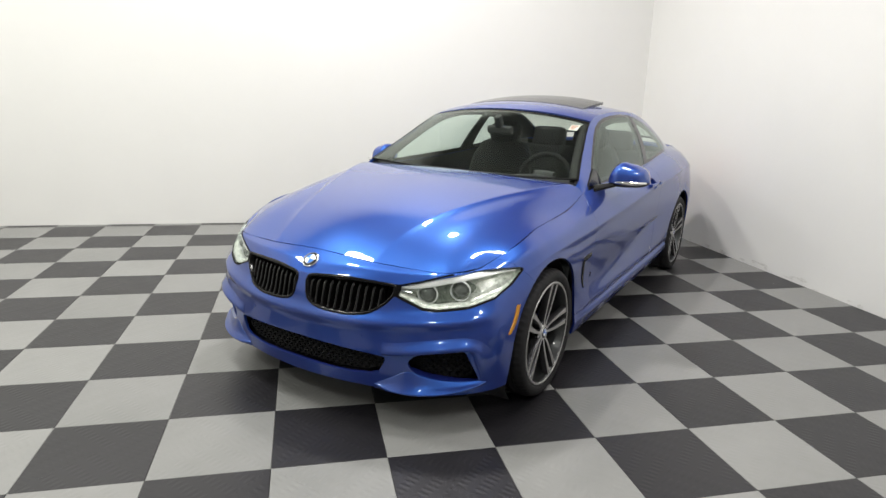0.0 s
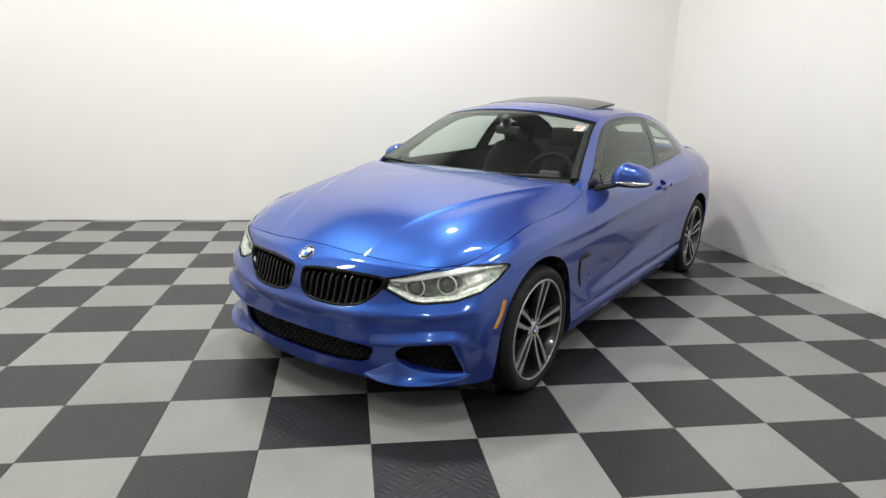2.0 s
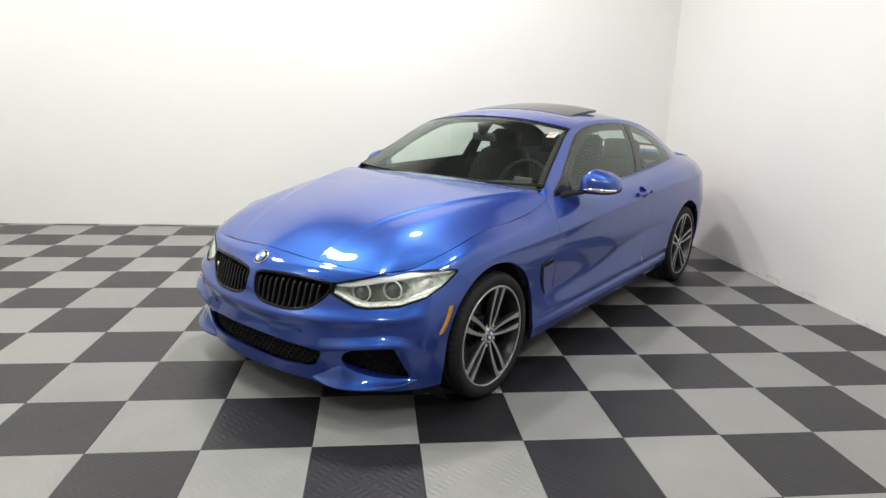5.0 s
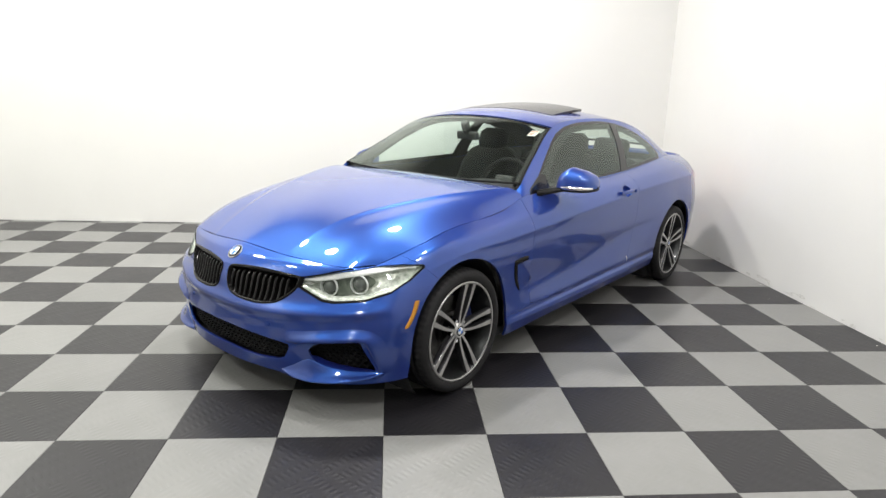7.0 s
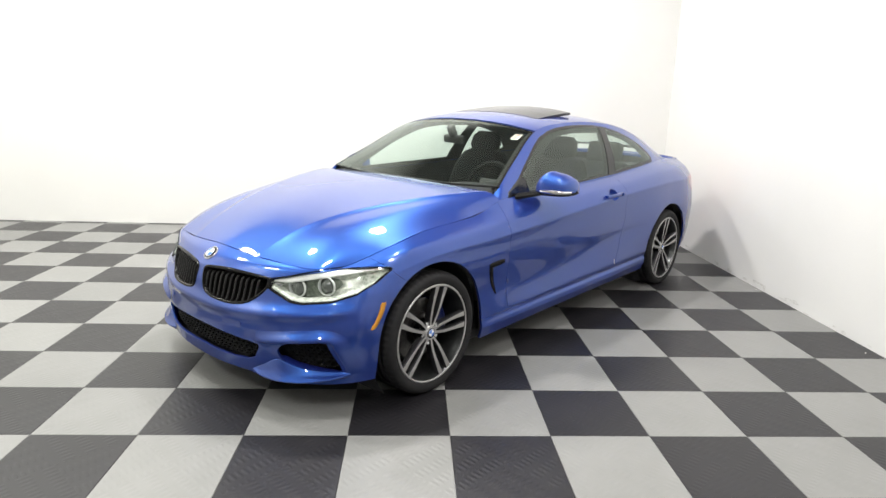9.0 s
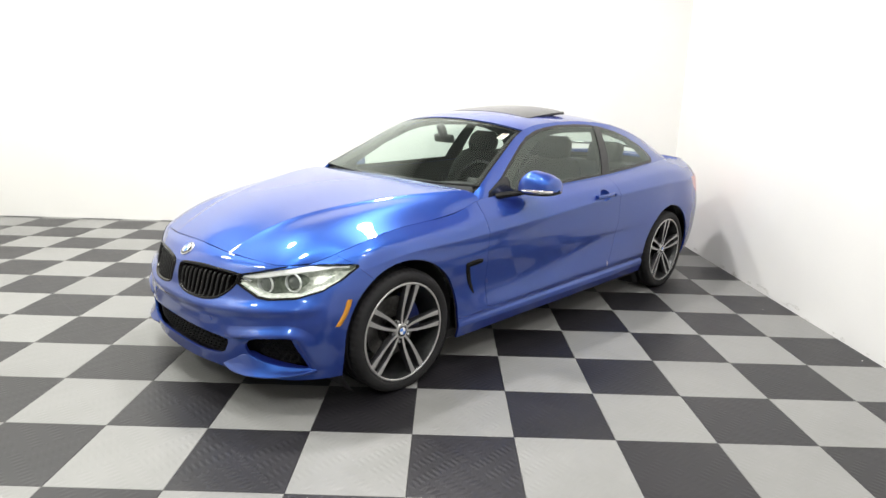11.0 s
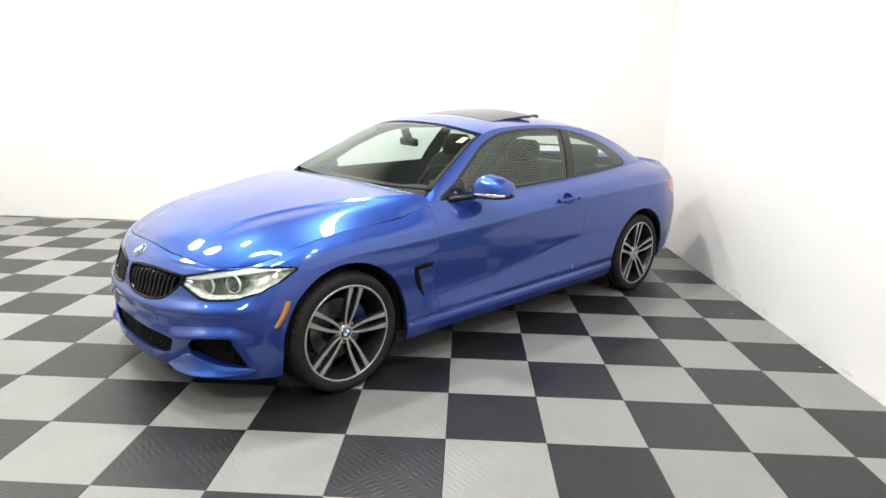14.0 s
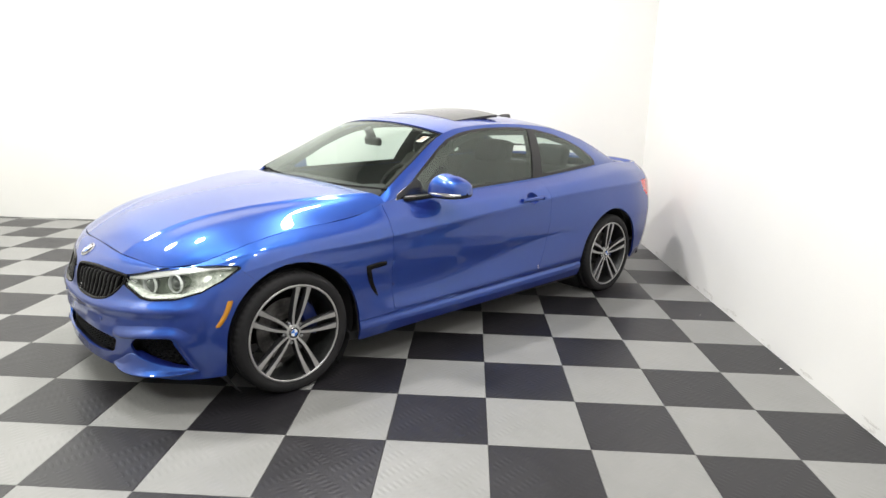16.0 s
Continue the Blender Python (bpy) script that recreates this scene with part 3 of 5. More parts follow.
# ---- roof, windscreen, rear window ----
RAIL = [(-0.69, .748, .985), (-0.942, .672, 1.120), (-1.275, .590, 1.288), (-1.607, .578, 1.336), (-2.034, .575, 1.342), (-2.43, .58, 1.308), (-2.827, .595, 1.212), (-3.224, .62, 1.056)]
CROWN = [(.10, -.012), (.07, .038), (.075, .060), (.035, .066), (0, .064), (-.03, .061), (-.08, .052), (-.14, .010)]   # forward bow and rise at the middle
rail_t = np.arange(8)
rs = np.linspace(0, 7, 141)
rail = hermite(rail_t, RAIL, rs)
crown = hermite(rail_t, CROWN, rs)
qs = np.linspace(-1, 1, 49)
bulge = 1 - np.abs(qs) ** 2.2
shell = np.stack([rail[:, 0:1] + crown[:, 0:1] * bulge, rail[:, 1:2] * qs, rail[:, 2:3] + crown[:, 1:2] * bulge], 2)


def framed(bm, width):
    """Splits a border ring off a sheet: returns the ring and the pane."""
    bm.normal_update()
    pane_faces = list(bm.faces)
    r = bmesh.ops.inset_region(bm, faces=pane_faces, thickness=width, use_even_offset=True, use_boundary=True)
    ring = extract(bm, r["faces"])
    return ring, bm


def glazing(bm, width, name, glass, rim_mat, label=""):
    ring, pane = framed(bm, width)
    ob = part(name, panel(pane, 0.0, 0.0), glass, car, label)
    part("seal", panel(ring, 0.0, 0.006), rim_mat, ob, "black rubber and gloss trim round the glass")
    return ob


windscreen = glazing(upward(grid_mesh(shell[0:40])), 0.011, "windscreen", SCREEN_GLASS, SEAL_RUBBER, "raked windscreen with black border")
rear_window = glazing(upward(grid_mesh(shell[99:137])), 0.04, "rear_window", SCREEN_GLASS, BLACK_GLOSS, "curved rear window with black border")
roof = upward(grid_mesh(shell[40:100]))
part("roof", panel(roof, 0.0, 0.01), PAINT, car)

# ---- pillars and side windows ----
belt = EDGE[station(7):station(13)]
order = np.argsort(belt[:, 0])
bx = np.linspace(-.605, -3.21, 150)
by = np.interp(bx, belt[order, 0], belt[order, 1])
bz = np.interp(bx, belt[order, 0], belt[order, 2])
ro = np.argsort(rail[:, 0])
ry = np.interp(bx, rail[ro, 0], rail[ro, 1])
rz = np.interp(bx, rail[ro, 0], rail[ro, 2])
rz = bz + (rz - bz) * np.clip((-.600 - bx) / .10, 0, 1)
wv = np.linspace(0, 1, 25)
side = np.stack([np.repeat(bx[:, None], 25, 1), by[:, None] * (1 - wv) + ry[:, None] * wv + 0.026 * (4 * wv * (1 - wv)) * np.clip((rz - bz) / 0.35, 0, 1)[:, None],
                 bz[:, None] * (1 - wv) + rz[:, None] * wv], 2)
DLO = [(-.72, .922), (-.93, 1.052), (-1.177, 1.203), (-1.27, 1.250), (-1.39, 1.287), (-1.50, 1.306), (-1.65, 1.319), (-1.859, 1.324), (-2.02, 1.321), (-2.20, 1.304), (-2.39, 1.270), (-2.55, 1.224), (-2.70, 1.161), (-2.80, 1.098), (-2.838, 1.058), (-2.825, 1.026), (-2.77, 1.020), (-2.10, .976), (-1.4, .948), (-.75, .922)]
FRONT_PANE = [(-.80, .955), (-.93, 1.036), (-1.177, 1.186), (-1.28, 1.236), (-1.40, 1.272), (-1.51, 1.290), (-1.66, 1.303), (-1.859, 1.308), (-2.087, 1.300), (-1.963, .984), (-1.4, .962), (-.84, .948)]
REAR_PANE = [(-2.180, 1.291), (-2.25, 1.280), (-2.39, 1.254), (-2.55, 1.208), (-2.68, 1.150), (-2.775, 1.090), (-2.805, 1.058), (-2.79, 1.038), (-2.15, .998), (-2.092, .994)]
DOOR_GAP = [(-2.0945, 1.325), (-2.1085, 1.325), (-1.972, .960), (-1.958, .960)]
LINING_FRONT = [(-.93, .958), (-1.20, 1.132), (-1.40, 1.222), (-1.52, 1.252), (-1.70, 1.268), (-2.05, 1.266), (-1.995, 1.12), (-1.945, .986)]
LINING_REAR = [(-2.18, 1.252), (-2.30, 1.236), (-2.48, 1.190), (-2.62, 1.122), (-2.70, 1.052), (-2.68, 1.036), (-2.13, 1.002)]
for sgn in (1, -1):
    bm = grid_mesh(side * (1, sgn, 1))
    bmesh.ops.recalc_face_normals(bm, faces=bm.faces)
    if sum(f.normal.y for f in bm.faces) * sgn < 0:
        bmesh.ops.reverse_faces(bm, faces=bm.faces)
    faces = cut(bm, DLO, 1, lambda c: True)
    dlo = extract(bm, faces)
    part("roof_pillar", panel(bm, 0.0, 0.02), PAINT, car, "blue painted roof pillar and cant rail")
    for name, poly in (("side_window", FRONT_PANE), ("quarter_window", REAR_PANE)):
        pane = extract(dlo, cut(dlo, poly, 1, lambda c: True))
        ob = part(name, panel(pane, 0.0, 0.0), SIDE_GLASS, car, "tinted side window with black surround")
    gap = extract(dlo, cut(dlo, DOOR_GAP, 1, lambda c: True))
    part("pillar_seal", panel(gap, 0.0, 0.012), SEAL_RUBBER, car, "black rubber seal between the door glass and the pillar")
    part("window_surround", panel(dlo, 0.0, 0.006), BLACK_GLOSS, car, "gloss black trim round the side windows and over the door pillar")

    lining = grid_mesh(side * (1, .972 * sgn, 1) - np.array((0, 0, .004)))
    for hole in (LINING_FRONT, LINING_REAR):
        bmesh.ops.delete(lining, geom=cut(lining, hole, 1, lambda c: True), context="FACES")
    part("inner_pillar_lining", lining, PILLAR_TRIM, car, "dark grey lining round the side windows", smooth=True)

# ---- boot lid ----
deck_l = EDGE[station(12):station(15) + 1]
deck_l = resample(deck_l[deck_l[:, 0] < -3.20], 40)
deck = np.stack([deck_l * (1, k, 1) + np.array([0, 0, 0.02]) * (1 - k * k) for k in np.linspace(-1, 1, 41)], 1)
part("boot_lid", panel(upward(grid_mesh(deck)), 0.001, 0.02), PAINT, car)
# raised lip on the boot edge
tail_l = resample(EDGE[station(13) - 5:station(15) + 1], 34)[2:]
tail = np.concatenate([tail_l, tail_l[-2::-1] * (1, -1, 1)])
g = []
for i, (x, y, z) in enumerate(tail):
    k = max(math.sin(math.pi * i / (len(tail) - 1)), 0.0) ** 0.4
    g.append([(x + .115 * max(k, .2), y * .93, z - .014), (x + .05, y * .97, z + .018 * k), (x + .010, y * .985, z + .024 * k), (x - .004, y * .99, z + .021 * k), (x - .004, y * .99, z + .002), (x + .006, y, z - .012)])
part("boot_lip", upward(grid_mesh(np.array(g))), PAINT, car, "low lip spoiler on the boot edge", smooth=True)


# ---- the car: fittings on the skin ----
from mathutils.bvhtree import BVHTree
full = grid_mesh(skin)
full.normal_update()
SKIN = BVHTree.FromBMesh(full)
full.free()


def on_front(y, z, out=0.0):
    """The point of the skin seen from ahead at y, z, moved out along its normal."""
    p, n, _, _ = SKIN.ray_cast(Vector((3, y, z)), Vector((-1, 0, 0)))
    if p is None or p.x < 0:
        p, n = Vector((0.6, y, z)), Vector((1, 0, 0))
    if n.x < 0:
        n = -n
    return p + n * out


def on_side(x, z, out=0.0, sgn=1):
    p, n, _, _ = SKIN.ray_cast(Vector((x, 2 * sgn, z)), Vector((0, -sgn, 0)))
    if n.y * sgn < 0:
        n = -n
    return p + n * out


def smooth_loop(poly, n=64):
    pts = list(poly) + [poly[0]]
    s = [0.0]
    for a, b in zip(pts, pts[1:]):
        s.append(s[-1] + math.dist(a, b))
    t = np.linspace(0, s[-1], n, endpoint=False)
    x = np.interp(t, s, [p[0] for p in pts])
    y = np.interp(t, s, [p[1] for p in pts])
    return list(zip(x, y))


def shrunk(loop, d):
    """A loop moved inwards by d."""
    out, n = [], len(loop)
    area = sum(loop[i][0] * loop[(i + 1) % n][1] - loop[(i + 1) % n][0] * loop[i][1] for i in range(n))
    sg = 1 if area > 0 else -1
    for i in range(n):
        ax, ay = loop[i - 2]
        bx, by = loop[(i + 2) % n]
        tx, ty = bx - ax, by - ay
        k = math.hypot(tx, ty) or 1
        out.append((loop[i][0] - sg * ty / k * d, loop[i][1] + sg * tx / k * d))
    return out


def ring_mesh(rings):
    """Faces between closed rings of points."""
    return grid_mesh(np.array([[tuple(p) for p in r] for r in rings]).transpose(1, 0, 2), close_u=True)


def span(poly, y):
    """Lowest and highest z of a convex polygon at y."""
    zs = []
    for (ax, az), (bx, bz) in zip(poly, list(poly[1:]) + [poly[0]]):
        if (ax - y) * (bx - y) <= 0 and ax != bx:
            zs.append(az + (bz - az) * (y - ax) / (bx - ax))
    return (min(zs), max(zs)) if zs else None


def hex_lattice(poly, cell, depth, bar, thick):
    """A honeycomb of thin bars inside a convex polygon, set back from the skin."""
    bm = bmesh.new()
    ys = [p[0] for p in poly]
    zs = [p[1] for p in poly]
    inside = shrunk(smooth_loop(poly, 48), -0.002)

    def ok(y, z):
        s = span(inside, y)
        return s is not None and s[0] <= z <= s[1]
    w, h = cell, cell * 0.56
    row = 0
    z = min(zs)
    while z < max(zs) + h:
        y = min(ys) + (w / 2 if row % 2 else 0)
        while y < max(ys) + w:
            pts = [(y, z), (y + w * 0.32, z), (y + w * 0.5, z + h / 2), (y + w * 0.32, z + h), (y, z + h)]
            for (ay, az), (by_, bz_) in ((pts[0], pts[1]), (pts[1], pts[2]), (pts[2], pts[3]), (pts[2], (y + w, z + h / 2))):
                if ok(ay, az) and ok(by_, bz_):
                    a, b = on_front(ay, az, -depth), on_front(by_, bz_, -depth)
                    d = (b - a).normalized()
                    up = d.cross(Vector((1, 0, 0))).normalized() * bar / 2
                    back = Vector((-thick, 0, 0))
                    v = [bm.verts.new(c) for c in (a - up, b - up, b + up, a + up, a - up * 1.5 + back, b - up * 1.5 + back, b + up * 1.5 + back, a + up * 1.5 + back)]
                    for f in ((0, 1, 2, 3), (0, 4, 5, 1), (3, 2, 6, 7), (1, 5, 6, 2), (0, 3, 7, 4)):
                        bm.faces.new([v[k] for k in f])
            y += w
        z += h / 2 * 2
        row += 1
    bmesh.ops.recalc_face_normals(bm, faces=bm.faces)
    return bm


# kidney grilles
for sgn in (1, -1):
    loop = smooth_loop([(sgn * y, z) for y, z in KIDNEY], 72)
    inner, inner2 = shrunk(loop, 0.006), shrunk(loop, 0.013)
    rings = [[on_front(y, z, -0.004) for y, z in loop], [on_front(y, z, 0.003) for y, z in shrunk(loop, 0.001)], [on_front(y, z, 0.005) for y, z in inner],
             [on_front(y, z, 0.001) for y, z in inner2], [on_front(y, z, -0.05) for y, z in inner2]]
    bm = ring_mesh(rings)
    bmesh.ops.recalc_face_normals(bm, faces=bm.faces)
    kidney = part("kidney_grille", bm, KIDNEY_BLACK, car, "gloss black kidney grille with vertical slats", smooth=True)
    for k in range(11):
        y = 0.052 + k * 0.0335
        s = span(shrunk(smooth_loop(KIDNEY, 72), 0.012), y)
        if not s or s[1] - s[0] < 0.02:
            continue
        zz = np.linspace(s[0] - 0.004, s[1] + 0.004, 9)
        g = []
        for z in zz:
            p = on_front(sgn * y, z, -0.006)
            p.x -= .030 * max(0.0, (z - zz[0]) / (zz[-1] - zz[0]) - .78) ** 1.5 / .103
            g.append([(p.x - 0.05, p.y - 0.006, p.z), (p.x - 0.008, p.y - 0.0065, p.z), (p.x - 0.001, p.y - 0.004, p.z), (p.x + 0.001, p.y, p.z),
                      (p.x - 0.001, p.y + 0.004, p.z), (p.x - 0.008, p.y + 0.0065, p.z), (p.x - 0.05, p.y + 0.006, p.z)])
        bm = grid_mesh(np.array(g))
        bmesh.ops.recalc_face_normals(bm, faces=bm.faces)
        part("slat", bm, SLAT_BLACK, kidney, smooth=True)

# black fillers that join the grilles to the headlights
for sgn in (1, -1):
    g = []
    for s in np.linspace(0, 1, 10):
        z = .588 + .051 * s
        g.append([tuple(on_front(sgn * y, z, o)) for y, o in ((.440, -.004), (.446, .0025), (.455, .003), (.462 + .006 * s, .0025), (.467 + .007 * s, -.004))])
    bm = grid_mesh(np.array(g))
    bmesh.ops.recalc_face_normals(bm, faces=bm.faces)
    part("grille_filler", bm, KIDNEY_BLACK, car, "black filler between grille and headlight", smooth=True)

# intakes
part("intake_mesh", hex_lattice(LOW_INTAKE, 0.034, 0.030, 0.005, 0.012), MESH_BLACK, car, "black honeycomb mesh in the lower air intake")
for sgn in (1, -1):
    poly = [(sgn * y, z) for y, z in FOG]
    part("side_intake_mesh", hex_lattice(poly, 0.030, 0.050, 0.005, 0.012), MESH_BLACK, car, "black honeycomb mesh in the side air intake")

# blades and frames round the side intakes
for sgn in (1, -1):
    # raised frame over the intake and down its outer side
    path = [(.428, .350, .002), (.47, .352, .012), (.54, .362, .020), (.62, .377, .026), (.70, .389, .026), (.752, .394, .023), (.784, .384, .018), (.797, .355, .014), (.804, .31, .011), (.810, .26, .007), (.814, .215, .001)]
    t = np.linspace(0, 1, len(path))
    fine = hermite(t, np.array(path), np.linspace(0, 1, 50))
    g = []
    for i, (y, z, out) in enumerate(fine):
        a, b = fine[max(i - 1, 0)], fine[min(i + 1, 49)]
        ty, tz = b[0] - a[0], b[1] - a[1]
        k = math.hypot(ty, tz)
        ny, nz = tz / k, -ty / k          # towards the hole
        row = []
        for off, lift in ((-.046, -0.02), (-.036, 0.10), (-.024, 0.42), (-.012, 0.80), (-.004, 0.96), (.003, 1.0), (.008, 0.90), (.012, 0.62), (.015, 0.1), (.017, -0.8), (.019, -2.2)):
            p = on_front((y + ny * off) * sgn, z + nz * off, 0)
            n = (on_front((y + ny * off) * sgn, z + nz * off, 1) - p)
            row.append(tuple(p + n * (out * lift)))
        g.append(row)
    bm = grid_mesh(np.array(g))
    bmesh.ops.recalc_face_normals(bm, faces=bm.faces)
    if sum(f.normal.x for f in bm.faces) < 0:
        bmesh.ops.reverse_faces(bm, faces=bm.faces)
    part("intake_frame", bm, PAINT, car, smooth=True)
    # splitter blade under the intake: flat top, sharp front edge, rising towards the wheel
    g = []
    for s in np.linspace(0, 1, 48):
        y = .392 + (.815 - .392) * s
        low = float(np.interp(y, (.392, .46, .55, .65, .75, .825), (.188, .176, .176, .184, .200, .220)))
        high = float(hermite((.392, .46, .54, .60, .70, .79, .84), (.190, .226, .266, .246, .229, .227, .229), [y])[0])
        out = float(hermite((0, .08, .25, .55, .80, .95, 1), (.000, .014, .036, .048, .036, .016, .001), [s])[0])
        row = []
        for h, o in ((-.018, -0.4), (-.012, 0.55), (-.004, 0.96), (-.001, 1.0), (.001, 1.0), (.004, .95), (.3, 0.60), (.62, .30), (.96, 0.06), (1.02, 0.0), (1.06, -1.0)):
            zz = low + (h if -.02 < h < .01 else h * (high - low))
            p = on_front(y * sgn, max(zz, 0.20), 0)
            n = on_front(y * sgn, max(zz, 0.20), 1) - p
            p = p + Vector((n.x, n.y, 0)).normalized() * out * o
            p.z = zz
            row.append(tuple(p))
        g.append(row)
    bm = grid_mesh(np.array(g))
    bmesh.ops.recalc_face_normals(bm, faces=bm.faces)
    if sum(f.normal.x for f in bm.faces) < 0:
        bmesh.ops.reverse_faces(bm, faces=bm.faces)
    part("splitter_blade", bm, PAINT, car, smooth=True)

# headlights: housing, brow, rings and projectors behind the clear cover
for sgn, cover in ((1, lens_obs[0]), (-1, lens_obs[1])):
    loop = smooth_loop([(sgn * y, z) for y, z in HEADLIGHT], 72)

    def lamp_point(y, z, back):
        z = min(z, 0.700)
        p, n, _, _ = SKIN.ray_cast(Vector((3, y, z)), Vector((-1, 0, 0)))
        if p is None or p.x < 0.1:
            p = Vector((0.30, y, z))
        return Vector((p.x - back, p.y - sgn * back * 0.25, p.z))
    rings = [[lamp_point(y, z, 0.004) for y, z in loop], [lamp_point(y, z, 0.03) for y, z in shrunk(loop, 0.006)], [lamp_point(y, z, 0.055) for y, z in shrunk(loop, 0.016)]]
    cen = (sgn * .64, .60)
    for k in (0.75, 0.5, 0.25, 0.02):
        rings.append([lamp_point(cen[0] + (y - cen[0]) * k, cen[1] + (z - cen[1]) * k, 0.055 + 0.02 * (1 - k)) for y, z in shrunk(loop, 0.016)])
    bm = ring_mesh(rings)
    bmesh.ops.recalc_face_normals(bm, faces=bm.faces)
    part("reflector", bm, LAMP_SILVER, cover, "silver grey lamp housing", smooth=True)
    seal = [[lamp_point(y, z, -0.001) for y, z in shrunk(loop, -0.0035)], [lamp_point(y, z, -0.002) for y, z in shrunk(loop, 0.003)], [lamp_point(y, z, 0.012) for y, z in shrunk(loop, 0.004)]]
    bm = ring_mesh(seal)
    bmesh.ops.recalc_face_normals(bm, faces=bm.faces)
    part("seal", bm, SEAL_RUBBER, cover, "black rubber seal round the lamp", smooth=True)
    # light guide along the top
    g = []
    for s in np.linspace(0, 1, 40):
        y = .470 + .372 * s
        z = span(HEADLIGHT, y)[1] - .006
        wide = .010 + .022 * math.sin(math.pi * min(s * 1.05, 1)) ** .8
        row = []
        for dz, bk in ((0.0, 0.010), (-.3, 0.005), (-.8, 0.005), (-1.0, 0.008), (-1.1, 0.018), (-1.0, 0.045)):
            row.append(tuple(lamp_point(sgn * y, z + dz * wide, bk + 0.004)))
        g.append(row)
    bm = grid_mesh(np.array(g))
    bmesh.ops.recalc_face_normals(bm, faces=bm.faces)
    part("light_guide", bm, LAMP_WHITE, cover, "white light strip along the top of the lamp", smooth=True)
    # bright lip along the lower edge
    g = []
    for s in np.linspace(0, 1, 40):
        y = .468 + .352 * s
        z = span(HEADLIGHT, y)[0] + .007
        g.append([tuple(lamp_point(sgn * y, z + dz, bk)) for dz, bk in ((-.002, .008), (.002, .007), (.007, .010), (.010, .018), (.012, .035))])
    bm = grid_mesh(np.array(g))
    bmesh.ops.recalc_face_normals(bm, faces=bm.faces)
    part("lower_lip", bm, LAMP_SILVER, cover, "bright lip along the bottom of the lamp", smooth=True)
    # dark bowl between the projectors
    g = []
    for r in (1.0, .8, .4, .02):
        g.append([tuple(lamp_point(sgn * (.632 + r * .108 * math.cos(a)), .605 + r * .020 * math.cos(a) + r * .044 * math.sin(a), .050 + .004 * (1 - r))) for a in np.linspace(0, 2 * math.pi, 40, endpoint=False)])
    bm = ring_mesh(g)
    bmesh.ops.recalc_face_normals(bm, faces=bm.faces)
    part("bezel", bm, LAMP_BEZEL, cover, "grey-green bezel round the projectors", smooth=True)
    # bright ribs at the inner end
    for k in range(3):
        g = []
        for s in np.linspace(0, 1, 8):
            y = .462 + .052 * s
            z = .628 - .015 * k - .012 * s * (k - .5)
            g.append([tuple(lamp_point(sgn * y, z + dz, bk)) for dz, bk in ((.004, .020), (.003, .010), (-.003, .010), (-.004, .020))])
        bm = grid_mesh(np.array(g))
        bmesh.ops.recalc_face_normals(bm, faces=bm.faces)
        part("reflector_rib", bm, CHROME, cover, smooth=True)
    for y, z in ((.574, .601), (.692, .618)):
        c = lamp_point(sgn * y, z, 0.026)
        face = Vector((1, sgn * 0.34, 0.04)).to_track_quat("Z", "Y").to_matrix().to_4x4()
        m = Matrix.Translation(c) @ face
        ring = []
        for a in np.linspace(0, 2 * math.pi, 40, endpoint=False):
            ring.append([(m @ Vector((r * math.cos(a), r * math.sin(a), h))) for r, h in ((.0400, -.014), (.0405, .000), (.0412, .002), (.0442, .002), (.0452, .000), (.0452, -.008))])
        bm = grid_mesh(np.array([[tuple(p) for p in row] for row in ring]), close_u=True)
        bmesh.ops.recalc_face_normals(bm, faces=bm.faces)
        part("light_ring", bm, LAMP_RING, cover, "white ring round the projector", smooth=True)
        bm = bmesh.new()
        bmesh.ops.create_uvsphere(bm, u_segments=32, v_segments=16, radius=0.034)
        bmesh.ops.transform(bm, matrix=m @ Matrix.Translation((0, 0, -0.024)), verts=bm.verts)
        part("projector", bm, LENS_GREY, cover, "dark round projector lens", smooth=True)

# side marker lamps
for sgn in (1, -1):
    g = []
    for s in np.linspace(0, 1, 14):
        x, z = .402 - .066 * s - 0.008 * math.sin(math.pi * s), .432 + .118 * s
        wd = 0.012 * min(1, (s + 0.12) * 6, (1.12 - s) * 6)
        g.append([tuple(on_side(x + wd * k, z, o, sgn)) for k, o in ((1.15, -0.002), (1.0, 0.004), (0.4, 0.0065), (-0.4, 0.0065), (-1.0, 0.004), (-1.15, -0.002))])
    bm = grid_mesh(np.array(g))
    bmesh.ops.recalc_face_normals(bm, faces=bm.faces)
    part("side_marker", bm, AMBER, car, "amber side marker lamp", smooth=True)


